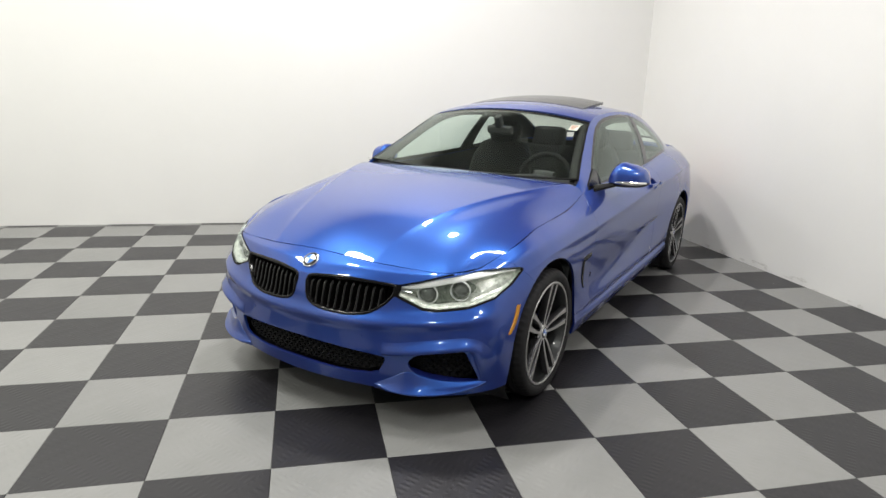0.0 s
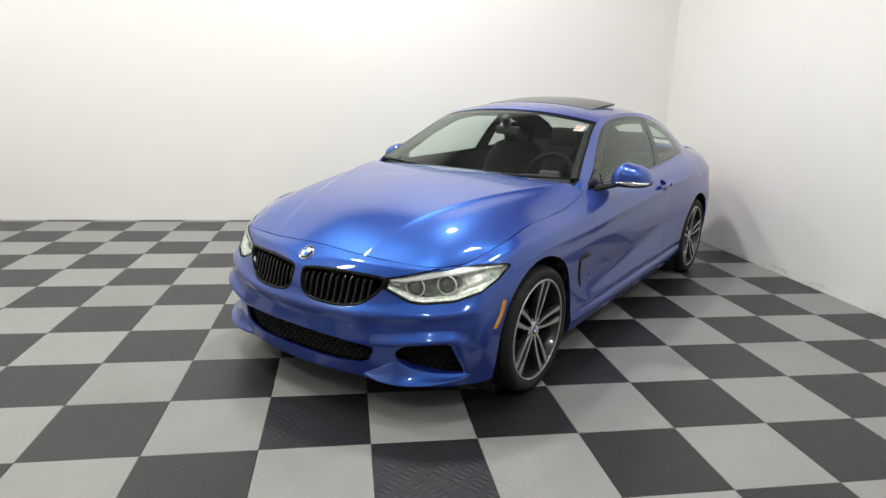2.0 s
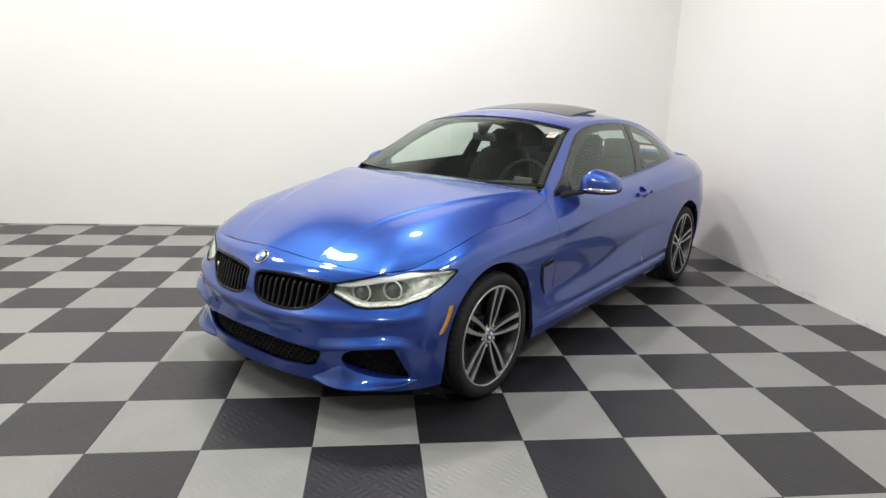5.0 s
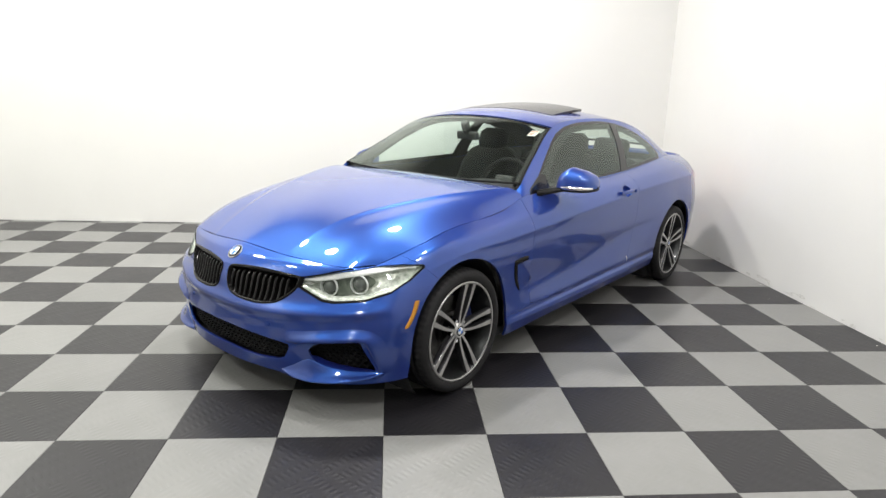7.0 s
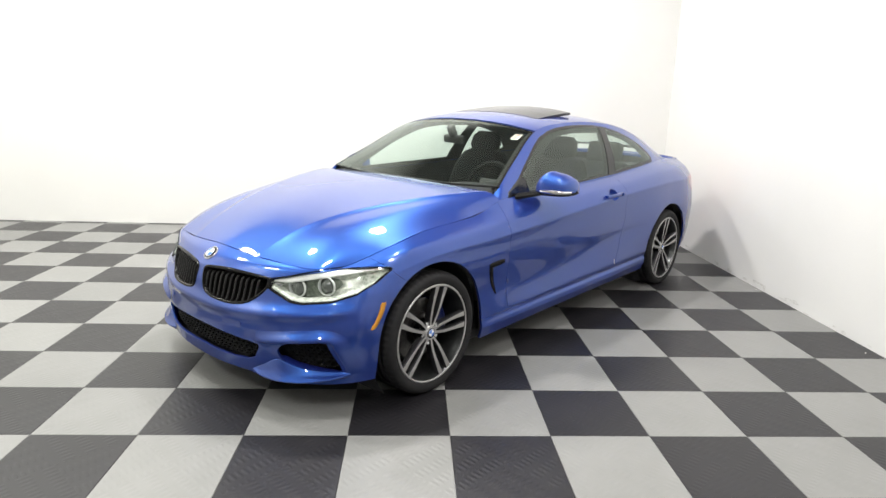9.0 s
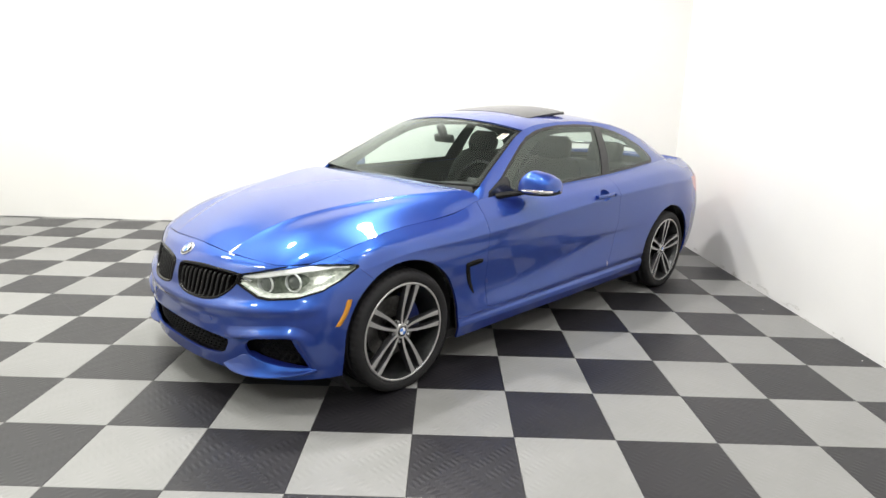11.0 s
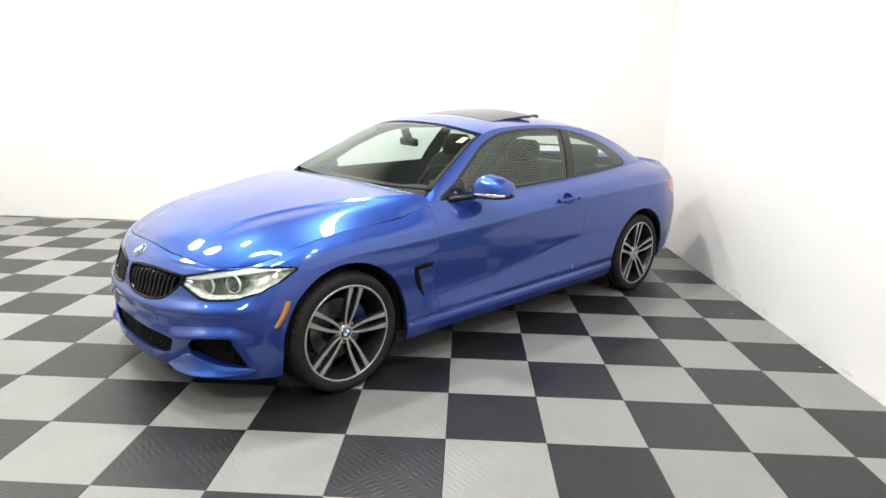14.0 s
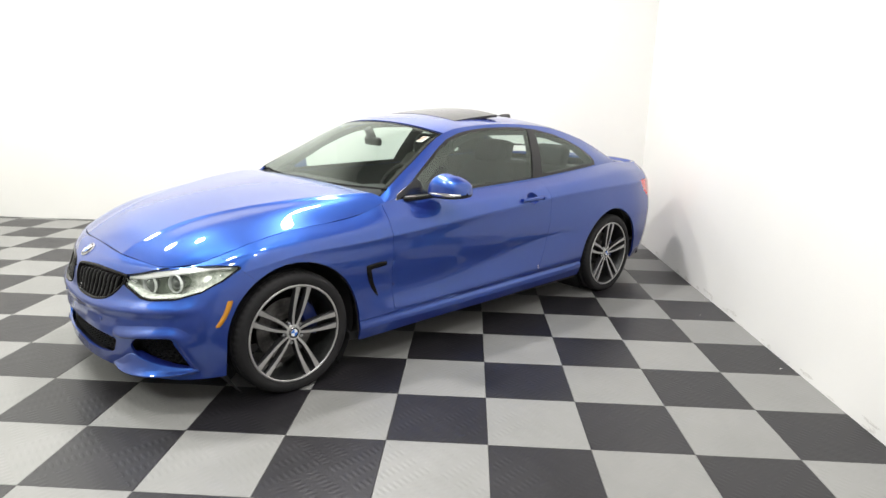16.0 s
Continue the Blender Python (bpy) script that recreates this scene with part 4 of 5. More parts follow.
# badge: ring with two blue and two white quarters
def roundel(radius, m, parent, name="badge"):
    def dome(r):
        return radius * .16 * (1 - (r / radius) ** 2)

    def disc(r0, r1, h0, h1, a0, a1, n):
        g = [[m @ Vector(((r0 + (r1 - r0) * k) * math.cos(a), (r0 + (r1 - r0) * k) * math.sin(a), h0 + (h1 - h0) * k + dome(r0 + (r1 - r0) * k))) for k in (0, .33, .67, 1)] for a in np.linspace(a0, a1, n)]
        bm = grid_mesh(np.array([[tuple(p) for p in row] for row in g]))
        bmesh.ops.recalc_face_normals(bm, faces=bm.faces)
        return bm
    g = [[m @ Vector((r * math.cos(a), r * math.sin(a), h + dome(r))) for r, h in ((radius, -.004), (radius, .002), (radius * .95, .004), (radius * .90, .003), (radius * .66, .003), (radius * .63, .004), (radius * .60, .0035), (0, .0035))]
         for a in np.linspace(0, 2 * math.pi, 40, endpoint=False)]
    bm = grid_mesh(np.array([[tuple(p) for p in row] for row in g]), close_u=True)
    bmesh.ops.recalc_face_normals(bm, faces=bm.faces)
    b = part(name, bm, CHROME, parent, "round silver badge with blue and white quarters", smooth=True)
    part("dark_ring", disc(radius * .67, radius * .89, .0036, .0036, 0, 2 * math.pi, 40), BLACK_GLOSS, b, smooth=True)
    for k in range(4):
        part("quarter", disc(0, radius * .60, .0046, .0044, k * math.pi / 2, (k + 1) * math.pi / 2, 10), BADGE_BLUE if k % 2 else BADGE_WHITE, b, smooth=True)
    return b


bp = on_front(0, .681, 0.002)
bn = on_front(0, .681, 1.002) - bp
roundel(0.041, Matrix.Translation(bp) @ bn.to_track_quat("Z", "Y").to_matrix().to_4x4(), car)

# parking sensors and tow cover
for y, z in ((.33, .405), (-.33, .405)):
    bm = bmesh.new()
    bmesh.ops.create_cone(bm, cap_ends=True, segments=20, radius1=0.011, radius2=0.010, depth=0.004)
    p = on_front(y, z, 0.001)
    n = on_front(y, z, 1.001) - p
    bmesh.ops.transform(bm, matrix=Matrix.Translation(p) @ n.to_track_quat("Z", "Y").to_matrix().to_4x4(), verts=bm.verts)
    part("parking_sensor", bm, PAINT, car)

# fender vents: black hockey-stick trim
for sgn in (1, -1):
    for name, pts in (("vent_bar", [(-.436, .584, .012), (-.49, .589, .015), (-.54, .592, .014), (-.578, .592, .010)]), ("vent_slot", [(-.450, .590, .014), (-.462, .54, .0155), (-.483, .48, .013), (-.506, .44, .009), (-.525, .408, .003)])):
        fine = hermite(np.linspace(0, 1, len(pts)), np.array(pts), np.linspace(0, 1, 20))
        g = []
        for i, (x, z, w) in enumerate(fine):
            a, b = fine[max(i - 1, 0)], fine[min(i + 1, 19)]
            tx, tz = b[0] - a[0], b[1] - a[1]
            k = math.hypot(tx, tz)
            nx, nz = -tz / k, tx / k
            g.append([tuple(on_side(x + nx * w * o, z + nz * w * o, h, sgn)) for o, h in ((1.1, -.002), (1, .003), (.35, .004), (-.35, .004), (-1, .003), (-1.1, -.002))])
        bm = grid_mesh(np.array(g))
        bmesh.ops.recalc_face_normals(bm, faces=bm.faces)
        part(name, bm, KIDNEY_BLACK, car, "black fender vent trim", smooth=True)

# door handles over a sunk cup
for sgn, door in ((1, door_obs[0]), (-1, door_obs[1])):
    g = []
    for s in np.linspace(0, 1, 34):
        x, z = -1.725 - .245 * s, .846 + .010 * s
        wd = 0.0135 * math.sqrt(max(1 - (2 * s - 1) ** 4, 0.02))
        lift = 0.022 * math.sin(math.pi * min(max(s, .02), .98)) ** 0.35
        g.append([tuple(on_side(x, z, 0, sgn) + Vector((0, sgn * lift * h, wd * o))) for o, h in ((-0.7, .55), (-1, .75), (-.8, .95), (-.3, 1.08), (.3, 1.08), (.8, .95), (1, .75), (.7, .55), (-0.7, .55))])
    bm = grid_mesh(np.array(g))
    bmesh.ops.recalc_face_normals(bm, faces=bm.faces)
    part("handle", bm, PAINT, door, "blue pull handle over a sunk cup", smooth=True)
    for x in (-1.738, -1.957):
        bm = bmesh.new()
        p = on_side(x, .851, 0, sgn)
        add_box(bm, x - .014, x + .014, min(p.y - sgn * .003, p.y + sgn * .024), max(p.y - sgn * .003, p.y + sgn * .024), .840, .862, .005)
        part("handle_foot", bm, PAINT, door)
    g = []
    for r, inn in ((1.02, -.004), (.92, -.018), (.6, -.030), (.02, -.034)):
        g.append([tuple(on_side(-1.846 + r * .056 * math.cos(a), .853 + r * .038 * math.sin(a), inn, sgn)) for a in np.linspace(0, 2 * math.pi, 32, endpoint=False)])
    bm = ring_mesh(g)
    bmesh.ops.recalc_face_normals(bm, faces=bm.faces)
    part("handle_cup", bm, PAINT, door, smooth=True)

# door mirrors
for sgn in (1, -1):
    mirror_ob = None
    for name, mat, z_of, label in (("mirror_cap", PAINT, 1, "blue mirror cap"), ("mirror_foot_shell", BLACK_PLASTIC, -1, "black lower mirror shell")):
        g = []
        for s in np.linspace(0.0, 1, 26):
            y = (.836 if sgn > 0 else .815) + (.226 if sgn > 0 else .200) * s
            body_w = (1 - abs(2 * s - 1.0) ** 3.6) ** 0.55 if 0 < s < 1 else 0.05
            xc = -.978 - .06 * s
            up = float(hermite((0, .10, .28, .50, .80, .93, 1), (.012, .070, .114, .110, .086, .060, .010), [s])[0]) if z_of > 0 else .030 * max(body_w, .1)
            dep = .102 * max(body_w, 0.08)
            row = []
            for a in np.linspace(0, math.pi, 17):
                row.append((xc + dep * math.cos(a) * (0.95 if z_of < 0 else 1), y * sgn, .957 + .004 * s + z_of * up * abs(math.sin(a)) ** (0.55 if z_of > 0 else 0.5)))
            g.append(row)
        bm = grid_mesh(np.array(g))
        bmesh.ops.recalc_face_normals(bm, faces=bm.faces)
        if name == "mirror_cap":
            mirror_ob = part("door_mirror", bm, mat, car, "door mirror with blue cap and white indicator strip", smooth=True)
        else:
            part("lower_shell", bm, mat, mirror_ob, label, smooth=True)
    g = []
    for s in np.linspace(0, 1, 24):
        y = .895 + .160 * s
        ss = (y - .836) / .226
        bw = (1 - abs(2 * min(ss, .995) - 1.0) ** 3.0) ** 0.5
        xc = -.978 - .06 * ss + .1035 * max(bw, .08)
        hh = .003 + .007 * math.sin(math.pi * (0.1 + .8 * s))
        g.append([(xc - .012, y * sgn, .959 - hh), (xc + .002, y * sgn, .960 - hh), (xc + .004, y * sgn, .962), (xc + .001, y * sgn, .962 + hh), (xc - .012, y * sgn, .962 + hh)])
    bm = grid_mesh(np.array(g))
    bmesh.ops.recalc_face_normals(bm, faces=bm.faces)
    part("indicator", bm, CHROME, mirror_ob, "bright indicator strip", smooth=True)
    g = []
    for s in np.linspace(0, 1, 10):
        c = Vector((-.80, .815, .930)).lerp(Vector((-.955, .905, .950)), s)
        h, w = .021 - .006 * s, .040 - .008 * s
        g.append([(c.x + w * math.cos(a), c.y * sgn, c.z + h * math.sin(a)) for a in np.linspace(0, 2 * math.pi, 14, endpoint=False)] )
    bm = grid_mesh(np.array(g).transpose(1, 0, 2), close_u=True)
    bmesh.ops.recalc_face_normals(bm, faces=bm.faces)
    part("arm", bm, BLACK_GLOSS, mirror_ob, "black mirror arm", smooth=True)
    bm = bmesh.new()
    tri = [(-.700, .905), (-.735, .955), (-.90, 1.030), (-.93, 1.02), (-.925, .945), (-.90, .925)]
    out_ = []
    for x, z in tri:
        k = np.argmin(np.abs(bx - x))
        w = min(max((z - bz[k]) / max(rz[k] - bz[k], 1e-3), 0), 1)
        y = by[k] * (1 - w) + ry[k] * w + 0.030 * 4 * w * (1 - w) * min((rz[k] - bz[k]) / .35, 1)
        out_.append(Vector((x, (y + .010) * sgn, z)))
    f = bm.faces.new([bm.verts.new(p) for p in out_])
    r = bmesh.ops.extrude_face_region(bm, geom=[f])
    for v in r["geom"]:
        if isinstance(v, bmesh.types.BMVert):
            v.co.y -= .016 * sgn
    bmesh.ops.recalc_face_normals(bm, faces=bm.faces)
    part("mirror_triangle", bm, BLACK_GLOSS, mirror_ob, "black mirror mount in the window corner")

    if sgn < 0:
        mirror_ob.location = (-.03, .020, -.018)

# sunroof panel tilted open, roof aerial, cowl and wipers
g = []
ridx = [int(np.argmin(np.abs(rail[:, 0] - x))) for x in np.linspace(-1.54, -1.94, 9)]
for a, k in enumerate(ridx):
    s = a / 8
    row = []
    for t in np.linspace(-1, 1, 21):
        y = .445 * t
        bl = 1 - abs(y / rail[k, 1]) ** 2.2
        row.append((rail[k, 0] + crown[k, 0] * bl, y, rail[k, 2] + crown[k, 1] * bl + .002 + .031 * s))
    g.append(row)
bm = upward(grid_mesh(np.array(g)))
part("sunroof", panel(bm, 0, .018), ROOF_GLASS, car, "dark glass sunroof panel tilted up at the rear")
g = []
for s in np.linspace(0, 1, 14):
    w = .030 * (1 - .55 * s)
    hh = .048 * s ** .6 * (1 if s < .86 else (1 - s) / .14 + .25)
    x = -2.47 - .145 * s
    zb = 1.388 - .036 * s
    g.append([(x, -w, zb - .05), (x, -w, zb), (x, -w * .5, zb + hh * .55), (x, 0, zb + hh), (x, w * .5, zb + hh * .55), (x, w, zb), (x, w, zb - .05)])
part("roof_aerial", upward(grid_mesh(np.array(g))), BLACK_GLOSS, car, "small dark fin aerial on the roof", smooth=True)
g = []
for t in np.linspace(-1, 1, 41):
    y = .74 * t
    x0 = -.550 - .085 * t * t
    z0 = .962 + .006 * t * t
    g.append([(x0, y, z0 - .004), (x0 - .045, y, z0 - .012), (x0 - .10, y, z0 + .008 - .004 * abs(t)), (x0 - .12, y, z0 - .01)])
part("cowl", upward(grid_mesh(np.array(g))), BLACK_PLASTIC, car, "black cowl panel below the windscreen", smooth=True)
for y0, y1 in ((.52, -.12), (-.02, -.60)):
    bm = bmesh.new()
    for s0, s1, w in ((0, 1, .006),):
        pts = []
        for s in np.linspace(s0, s1, 18):
            y = y0 + (y1 - y0) * s
            pts.append(Vector((-.690 + .085 * (1 - (y / .7) ** 2), y, .968 + .004 * (1 - (y / .7) ** 2))))
        g = [[tuple(p + Vector((w * math.cos(a), 0, w * math.sin(a) + .006))) for a in np.linspace(0, 2 * math.pi, 8, endpoint=False)] for p in pts]
        bm = grid_mesh(np.array(g).transpose(1, 0, 2), close_u=True)
    bmesh.ops.recalc_face_normals(bm, faces=bm.faces)
    part("wiper", bm, BLACK_PLASTIC, car, "black wiper blade", smooth=True)

# paper sticker in the top corner of the screen
k = int(np.argmin(np.abs(rail[:, 0] + 1.17)))
yy = .525
bl = 1 - (yy / rail[k, 1]) ** 2.2
c = Vector((rail[k, 0] + crown[k, 0] * bl - .004, yy, rail[k, 2] + crown[k, 1] * bl - .012))
dirv = Vector((-.33, 0, .168)).normalized()
st = Matrix.Translation(c) @ Matrix(((0, dirv.x, .45, 0), (1, 0, .10, 0), (0, dirv.z, .88, 0), (0, 0, 0, 1)))
bm = box(-.030, .030, -.034, .034, -.001, 0)
bmesh.ops.transform(bm, matrix=st, verts=bm.verts)
stick = part("window_sticker", bm, PAPER, car, "white paper sticker with red print")
for k, (a, b) in enumerate(((.012, .026), (-.008, .004), (-.024, -.014))):
    bm = box(-.024, .022 - .008 * k, a, b, 0.0005, .0015)
    bmesh.ops.transform(bm, matrix=st, verts=bm.verts)
    part("print_bar", bm, RED_INK, stick)

# small pale sliver low on the door
g = []
for k in np.linspace(0, 1, 8):
    x, z = -1.955 + .006 * k, .328 + .040 * k
    w = .0022 * (1.1 - abs(2 * k - 1))
    g.append([tuple(on_side(x + w * o, z, h)) for o, h in ((1, .0004), (.4, .0012), (-.4, .0012), (-1, .0004))])
bm = grid_mesh(np.array(g))
bmesh.ops.recalc_face_normals(bm, faces=bm.faces)
part("paint_chip", bm, PALE_SLIVER, door_obs[0], "small pale sliver low on the door")


# ---- wheels ----
def lathe(profile, n=96, shift=0.0):
    """Turns (radius, y) about the y axis."""
    g = [[(r * math.cos(a), y + shift, r * math.sin(a)) for r, y in profile] for a in np.linspace(0, 2 * math.pi, n, endpoint=False)]
    bm = grid_mesh(np.array(g), close_u=True)
    bmesh.ops.recalc_face_normals(bm, faces=bm.faces)
    return bm


def tyre_mesh():
    prof = [(.246, -.012), (.256, .000), (.268, .007), (.284, .011), (.298, .009), (.309, .002), (.3165, -.010), (.3205, -.024)]
    y = -.024
    for g0 in (-.052, -.098, -.144, -.190):
        prof += [(.3215, g0 + .008), (.315, g0 + .006), (.315, g0 - .002), (.3215, g0 - .004)]
    prof += [(.3205, -.208), (.3165, -.222), (.309, -.232), (.298, -.238), (.284, -.240), (.256, -.225), (.246, -.215)]
    bm = lathe(prof, 180)
    for v in bm.verts:                  # cross grooves in the shoulders of the tread
        r = math.hypot(v.co.x, v.co.z)
        k = round((math.atan2(v.co.z, v.co.x) % (2 * math.pi)) * 180 / (2 * math.pi))
        if r > .313 and (v.co.y > -.040 or v.co.y < -.185) and k % 3 == 0:
            v.co.x *= .976
            v.co.z *= .976
    return bm


def rim_mesh():
    return lathe([(.2585, -.006), (.2585, .001), (.256, .0045), (.252, .005), (.2465, .003), (.2445, -.006), (.240, -.020), (.232, -.050), (.226, -.11), (.226, -.19), (.248, -.215), (.255, -.215)], 96)


def spoke_mesh(mid_angle, side_sign):
    g = []
    n = 18
    for i in range(n):
        s = i / (n - 1)
        r = .036 + (.2475 - .036) * s
        off = side_sign * (.0078 + .0235 * (1 - math.exp(-3.0 * s)) / .95)     # sideways from the pair's middle line
        w = .0084 + .0085 * s ** 2.2
        y = -.020 + .020 * s ** 1.8 + .004 * math.sin(math.pi * s)
        depth = .040 - .018 * s
        row = []
        for o, d in ((-1.15, depth), (-1.1, .006), (-.92, .0015), (-.8, 0), (.8, 0), (.92, .0015), (1.1, .006), (1.15, depth)):
            lx, lz = r, off + w * o
            ca, sa = math.cos(mid_angle), math.sin(mid_angle)
            row.append((lx * ca - lz * sa, y - d, lx * sa + lz * ca))
        g.append(row)
    bm = grid_mesh(np.array(g))
    bmesh.ops.recalc_face_normals(bm, faces=bm.faces)
    if sum(f.normal.y * f.calc_area() for f in bm.faces) < 0:
        bmesh.ops.reverse_faces(bm, faces=bm.faces)
    for f in bm.faces:
        ys = [v.co.y for v in f.verts]
        f.material_index = 0 if f.normal.y > 0.8 else 1
        f.smooth = True
    for e in bm.edges:
        if len(e.link_faces) == 2 and e.link_faces[0].material_index != e.link_faces[1].material_index:
            e.smooth = False
    return bm




def wheel(x, y, sgn, turn, steer=0.0):
    w = part("wheel", tyre_mesh(), RUBBER, car, "alloy wheel with five twin spokes, machined silver on dark grey", smooth=True)
    for v in w.data.vertices:           # tyre flattened where it stands
        if v.co.z < -HUB_Z + .0005:
            v.co.z = -HUB_Z + .0005
    w.matrix_basis = pose(x, y, HUB_Z, 0, 0, (0 if sgn > 0 else 180) + steer)
    w.name = "wheel"
    rim = part("rim", rim_mesh(), [BARREL, SILVER], w, "machined silver rim edge", smooth=True)
    for p in rim.data.polygons:
        c = p.center
        r = math.hypot(c.x, c.z)
        p.material_index = 1 if r > .249 and c.y > -.008 else 0
    for k in range(5):
        for sd in (1, -1):
            ang = math.pi - radians(turn + 72 * k)
            part("spoke", spoke_mesh(ang, sd), [SILVER, DARK_ALLOY], w, "machined silver spoke")
    hubm = lathe([(.046, -.061), (.044, -.030), (.041, -.0215), (.037, -.0180), (.0335, -.017), (.0315, -.022), (.0315, -.026)], 48)
    part("hub", hubm, SILVER, w, smooth=True)
    roundel(.0305, Matrix.Translation((0, -.020, 0)) @ Vector((0, 1, 0)).to_track_quat("Z", "Y").to_matrix().to_4x4(), w, "hub_cap")
    for k in range(5):
        a = math.pi - radians(turn + 36 + 72 * k)
        bm = bmesh.new()
        bmesh.ops.create_cone(bm, cap_ends=True, segments=6, radius1=.0105, radius2=.0095, depth=.02)
        bmesh.ops.transform(bm, matrix=Matrix.Translation((.055 * math.cos(a), -.034, .055 * math.sin(a))) @ Matrix.Rotation(radians(-90), 4, "X"), verts=bm.verts)
        part("wheel_bolt", bm, CHROME, w)
    disc = part("brake_disc", lathe([(.06, -.085), (.085, -.085), (.09, -.105), (.162, -.105), (.162, -.132), (.09, -.132)], 64), DISC_STEEL, w, "grey steel brake disc", smooth=False)
    g = []
    for a in np.linspace(radians(-20), radians(62), 16):
        ca, sa = -sgn * math.cos(a), math.sin(a)
        g.append([(r * ca, yy, r * sa) for r, yy in ((.095, -.10), (.095, -.080), (.105, -.072), (.160, -.070), (.175, -.076), (.180, -.10), (.180, -.15), (.10, -.15))])
    bm = grid_mesh(np.array(g))
    bmesh.ops.recalc_face_normals(bm, faces=bm.faces)
    part("brake_caliper", bm, CALIPER_BLUE, w, "blue painted brake caliper", smooth=False)
    return w


wheel(HUB_F + .010, .900, 1, 5)
wheel(HUB_F + .010, -.878, -1, 40)
wheel(HUB_R, .900, 1, 15)
wheel(HUB_R, -.880, -1, 60)

# tray added to close the nose from below and block floor light
g = []
for k in range(NOSE - 4 * SUB_U, NOSE + 4 * SUB_U + 1, 3):
    x, y, z = lines[0, k]
    g.append([(x - .012, y * .985, z + .006), (x - .06, y * .96, z + .012), (min(x - .10, .50), y * .90, z + .012), (.36, y * .80, .185)])
part("nose_tray", upward(grid_mesh(np.array(g))), BLACK_VOID, car, "black tray under the nose")

# wheel housings and underside
for cx in (HUB_F, HUB_R - .012):
    for sgn in (1, -1):
        g = [[(cx + .384 * math.cos(a) * (1.0 if y > .82 else 1.03), y * sgn, .312 + .384 * math.sin(a)) for y in (.842, .80, .55, .50)] + [(cx, .50 * sgn, .312)] for a in np.linspace(radians(-42), radians(222), 46)]
        bm = grid_mesh(np.array(g))
        part("wheel_housing", bm, BLACK_VOID, car, "black wheel arch lining")
for x0, x1, w in ((.60, .36, .62), (.37, -.37, .55), (-.36, -2.50, .84), (-2.49, -3.24, .55), (-3.23, -3.70, .70)):
    part("underbody", box(x1, x0, -w, w, .165, .31 if x0 < -2.4 else .21), BLACK_VOID, car, "black underbody tray")


# ---- cabin ----
def seat(x, y):
    s = part("front_seat", box(x - .22, x + .30, y - .25, y + .25, .42, .60, .06, 4), LEATHER, car, "black leather front seat", smooth=True)
    for nm, pts in (("backrest", [(.46, x - .18, .24, .10), (.62, x - .22, .265, .12), (.80, x - .27, .27, .125), (.95, x - .32, .25, .115), (1.05, x - .355, .20, .085), (1.08, x - .36, .14, .04)]),
                    ("headrest", [(1.03, x - .345, .06, .03), (1.055, x - .35, .115, .055), (1.12, x - .36, .135, .07), (1.19, x - .375, .128, .06), (1.225, x - .385, .09, .03)])):
        g = []
        for z, xc, hw, hd in pts:
            g.append([(xc + hd * math.copysign(abs(math.cos(a)) ** .6, math.cos(a)), y + hw * math.copysign(abs(math.sin(a)) ** .6, math.sin(a)), z) for a in np.linspace(0, 2 * math.pi, 24, endpoint=False)])
        bm = ring_mesh(g)
        bmesh.ops.holes_fill(bm, edges=[e for e in bm.edges if e.is_boundary], sides=0)
        bmesh.ops.recalc_face_normals(bm, faces=bm.faces)
        part(nm, bm, LEATHER, s, smooth=True)


for y in (.36, -.36):
    seat(-1.62, y)
# rear bench
bench = part("rear_seat", box(-2.75, -2.28, -.56, .56, .42, .56, .05, 3), LEATHER, car, "black leather rear bench with two headrests", smooth=True)
bm = box(-.09, .09, -.56, .56, 0, .50, .05, 3)
bmesh.ops.transform(bm, matrix=pose(-2.62, 0, .52, 0, -22, 0), verts=bm.verts)
part("backrest", bm, LEATHER, bench, smooth=True)
for y in (.31, -.31):
    bm = box(-.065, .065, -.15, .15, 0, .21, .05, 3)
    bmesh.ops.transform(bm, matrix=pose(-2.78, y, .955, 0, -15, 0), verts=bm.verts)
    part("headrest", bm, LEATHER, bench, smooth=True)
part("parcel_shelf", box(-3.25, -2.80, -.58, .58, .945, .965), CABIN_PLASTIC, car, "black parcel shelf")
# dashboard
g = []
for t in np.linspace(-1, 1, 33):
    y = .70 * t
    hood = .022 * math.exp(-((y - .37) / .17) ** 4)
    g.append([(-.64 - .02 * t * t, y, .925), (-.78, y, .932), (-.92, y, .930 + hood), (-1.00, y, .920 + hood * 1.2), (-1.035, y, .885 + hood * .6), (-1.02, y, .80), (-.98, y, .62), (-.90, y, .45)])
part("dashboard", upward(grid_mesh(np.array(g))), CABIN_PLASTIC, car, "black dashboard with instrument hood", smooth=True)
part("centre_console", box(-1.95, -.98, -.11, .11, .40, .64, .03, 3), CABIN_PLASTIC, car, "black centre console", smooth=True)
# steering wheel
sw = pose(-1.075, .37, .905, 0, 90 - 24, 0) 
ring = []
for a in np.linspace(0, 2 * math.pi, 48, endpoint=False):
    ring.append([tuple(sw @ Vector(((.178 + .017 * math.cos(b)) * math.cos(a), (.178 + .017 * math.cos(b)) * math.sin(a), .017 * math.sin(b)))) for b in np.linspace(0, 2 * math.pi, 12, endpoint=False)])
g = np.array(ring)
g = np.concatenate([g, g[:, :1]], axis=1)
bm = grid_mesh(g, close_u=True)
bmesh.ops.recalc_face_normals(bm, faces=bm.faces)
steer = part("steering_wheel", bm, LEATHER, car, "black three-spoke steering wheel", smooth=True)
bm = box(-.065, .065, -.075, .075, -.03, .02, .02, 3)
bmesh.ops.transform(bm, matrix=sw, verts=bm.verts)
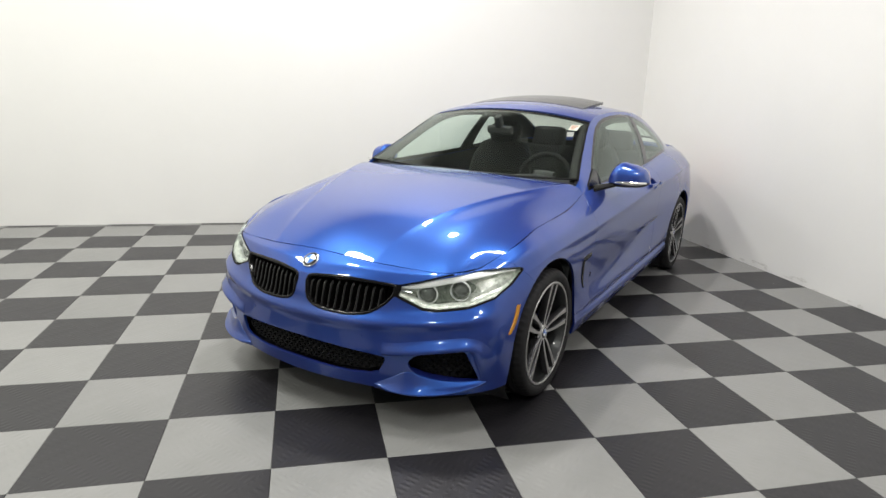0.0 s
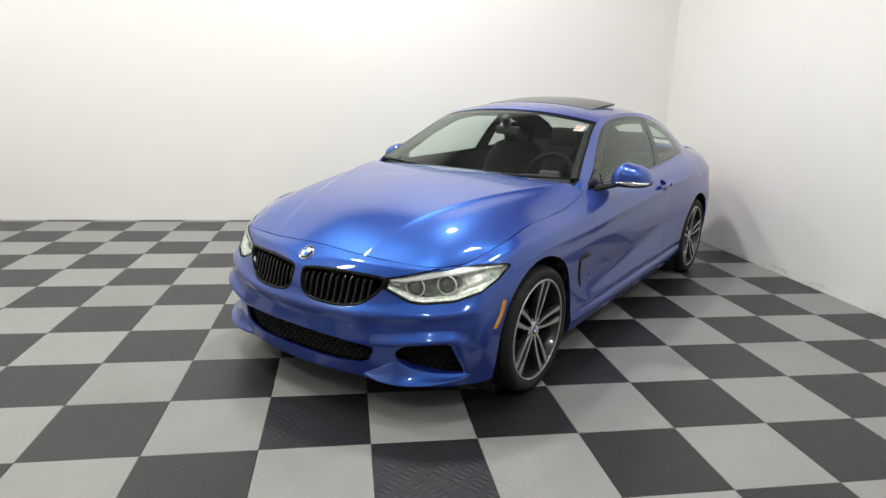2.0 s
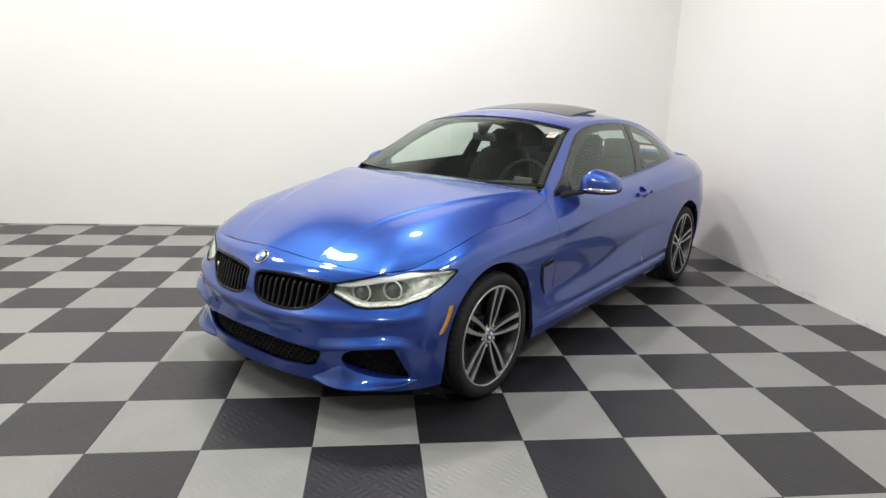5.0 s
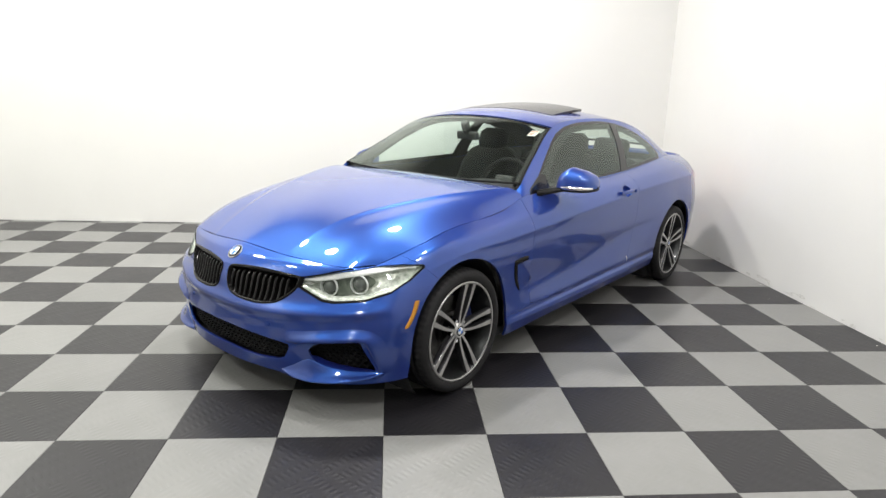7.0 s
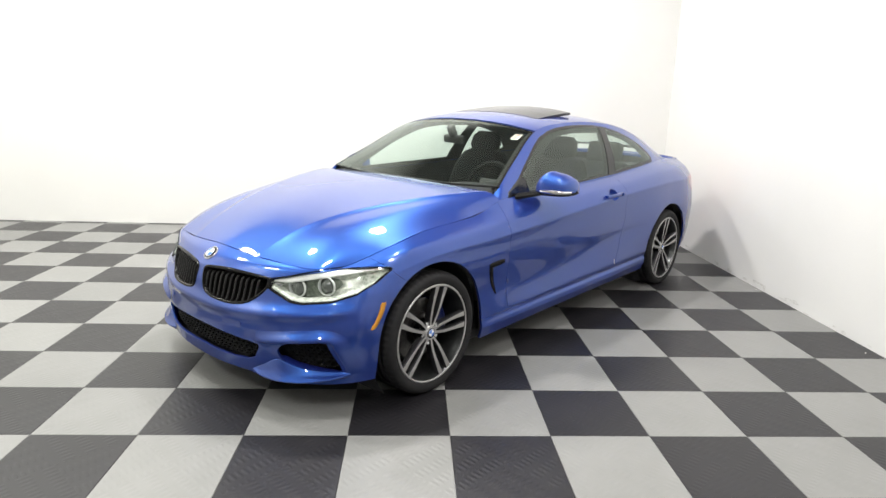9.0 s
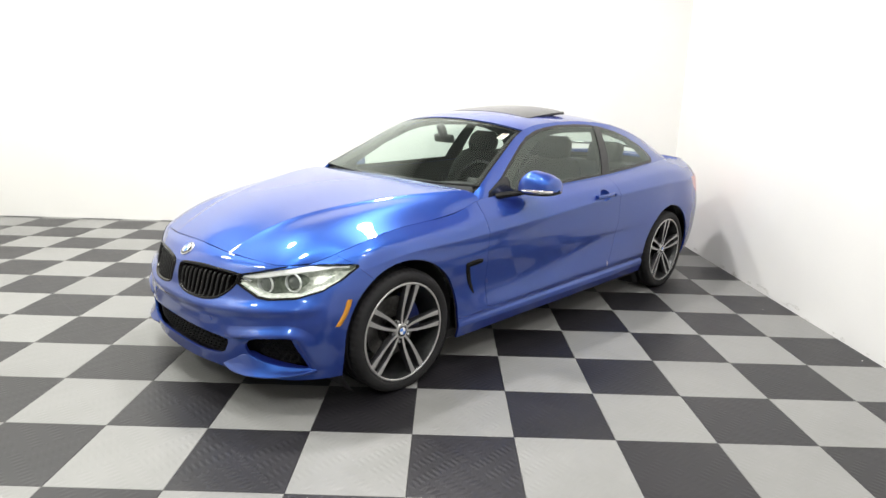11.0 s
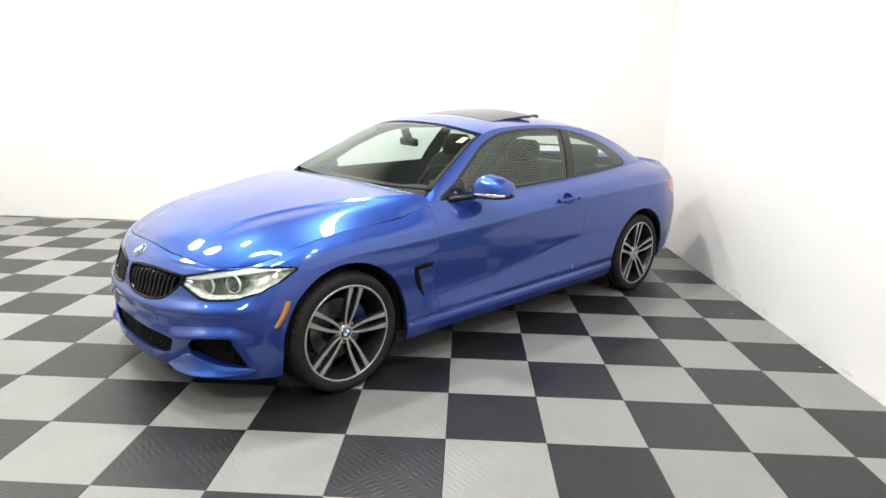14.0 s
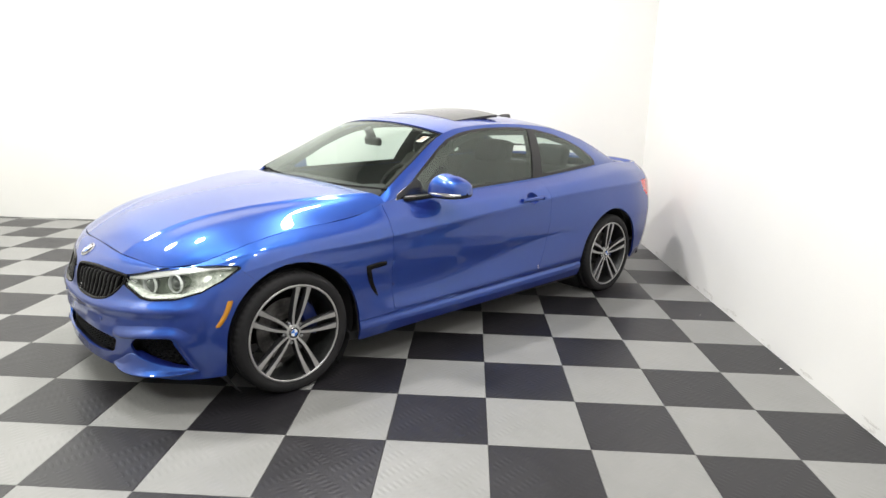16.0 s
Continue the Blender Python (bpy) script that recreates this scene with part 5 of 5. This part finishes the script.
part("airbag_pad", bm, CABIN_PLASTIC, steer, smooth=True)
for a in (90, -90, 0):
    bm = box(.05, .17, -.018, .018, -.008, .008, .005)
    bmesh.ops.transform(bm, matrix=sw @ Matrix.Rotation(radians(a), 4, "Z"), verts=bm.verts)
    part("spoke", bm, CABIN_PLASTIC, steer)
# inside mirror
bm = box(-.018, .018, -.100, .100, -.028, .028, .016, 3)
bmesh.ops.transform(bm, matrix=pose(-1.15, 0, 1.205, 0, 10, -8), verts=bm.verts)
im = part("inside_mirror", bm, CABIN_PLASTIC, car, "black inside rear-view mirror", smooth=True)
bm = box(-.03, .02, -.022, .022, 0, .085, .010, 2)
bmesh.ops.transform(bm, matrix=pose(-1.14, 0, 1.222, 0, 28, 0), verts=bm.verts)
part("mount", bm, CABIN_PLASTIC, im, smooth=True)
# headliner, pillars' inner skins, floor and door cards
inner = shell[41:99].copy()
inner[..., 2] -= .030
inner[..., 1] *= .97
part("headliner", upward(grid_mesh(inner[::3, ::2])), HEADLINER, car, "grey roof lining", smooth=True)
for sgn in (1, -1):
    g = [[(rail[k, 0] + .012, rail[k, 1] * sgn * .985, rail[k, 2] - .016), (rail[k, 0] + .03, (rail[k, 1] - .035) * sgn, rail[k, 2] - .016), (rail[k, 0] + .012, (rail[k, 1] - .060) * sgn, rail[k, 2] - .045)] for k in range(2, 44, 3)]
    part("pillar_trim", grid_mesh(np.array(g)), PILLAR_TRIM, car, "dark grey lining of the windscreen pillar", smooth=True)
part("cabin_floor", box(-3.2, -.70, -.80, .80, .22, .26), CABIN_PLASTIC, car, "black cabin floor")
for sgn in (1, -1):
    g = [[(x, (np.interp(-x, -bx, by) - .03 - .03 * k) * sgn, np.interp(-x, -bx, bz) - .005 - .62 * k) for k in (0, .1, .5, 1)] for x in np.linspace(-.66, -3.1, 30)]
    bm = grid_mesh(np.array(g))
    part("door_card", bm, CABIN_PLASTIC, car, "black inner door trim", smooth=True)


# ---- floor tiles: pieces of the floor, light and dark in turn ----
def tile_mesh(name, mat):
    bm = box(-TILE / 2 + .0006, TILE / 2 - .0006, -TILE / 2 + .0006, TILE / 2 - .0006, -0.013, 0.0)
    top = [e for e in bm.edges if all(v.co.z > -0.001 for v in e.verts)]
    bmesh.ops.bevel(bm, geom=top, offset=0.0012, segments=1, affect="EDGES")
    me = bpy.data.meshes.new(name)
    bm.to_mesh(me)
    bm.free()
    me.materials.append(mat)
    return me


TILES = [tile_mesh("tile", TILE_LIGHT), tile_mesh("tile", TILE_DARK)]
far = [bmesh.new(), bmesh.new()]
i0, i1, j0, j1 = -12, 8, -12, 10
for i in range(i0, i1):
    for j in range(j0, j1):
        kind = (i + j) % 2
        cx, cy = (i + 0.5) * TILE, (j + 0.5) * TILE
        if -9 <= i and -6 <= j and not (j < -3 and i < -6):
            ob = new("tile", TILES[kind])
            ob.location = (cx, cy, 0)
            ob.parent = floor
        else:
            add_box(far[kind], cx - TILE / 2 + .0006, cx + TILE / 2 - .0006, cy - TILE / 2 + .0006, cy + TILE / 2 - .0006, -0.013, 0.0)
# cut pieces along the back wall
for i in range(i0, i1):
    kind = (i + j1) % 2
    add_box(far[kind], i * TILE + .0006, (i + 1) * TILE - .0006, j1 * TILE + .0006, BACK - .002, -0.013, 0.0)
for bm, mat in zip(far, (TILE_LIGHT, TILE_DARK)):
    ob = tagged(part("tile_field", bm, mat, floor), kind="stuff")

# ---- scuffs low on the wall, scraps on the floor beside it ----
rng = random.Random(7)
for k in range(34):
    y, z = rng.uniform(-1.2, 4.4), rng.uniform(0.004, 0.05)
    length, high = rng.uniform(0.02, 0.09), rng.uniform(0.006, 0.018)
    bm = bmesh.new()
    rim = []
    for a in range(14):
        ang = a * 2 * math.pi / 14
        q = rng.uniform(0.55, 1.0)
        rim.append(bm.verts.new((RIGHT - 0.0012, y + length * q * math.cos(ang), max(z + high * q * math.sin(ang), 0.001))))
    top = bm.verts.new((RIGHT - 0.0022, y, max(z, 0.003)))
    for a in range(14):
        bm.faces.new((rim[a], rim[(a + 1) % 14], top))
    bmesh.ops.recalc_face_normals(bm, faces=bm.faces)
    part("scuff", bm, SCUFF, east)


def scrap(x, y, size, turn):
    bm = bmesh.new()
    g = [[(size * (u - .5) * (1 - .3 * v), size * .7 * (v - .5), .0012 + size * .22 * u * (1 - v)) for v in (0, .5, 1)] for u in (0, .33, .66, 1)]
    bm = upward(grid_mesh(np.array(g)))
    r = bmesh.ops.extrude_face_region(bm, geom=bm.faces[:])
    for v in r["geom"]:
        if isinstance(v, bmesh.types.BMVert):
            v.co.z = max(v.co.z - .001, .0002)
    bmesh.ops.recalc_face_normals(bm, faces=bm.faces)
    ob = mesh_object("paper_scrap", bm, PAPER)
    ob.matrix_world = pose(x, y, 0, 0, 0, turn)
    return tagged(ob, "tiny white paper scrap on a floor tile", "paper scrap", "scraps by the wall")


for x, y, size, turn in ((3.586, 1.002, .012, 20), (3.45, 1.95, .006, 130), (3.62, 2.35, .008, 10)):
    scrap(x, y, size, turn)
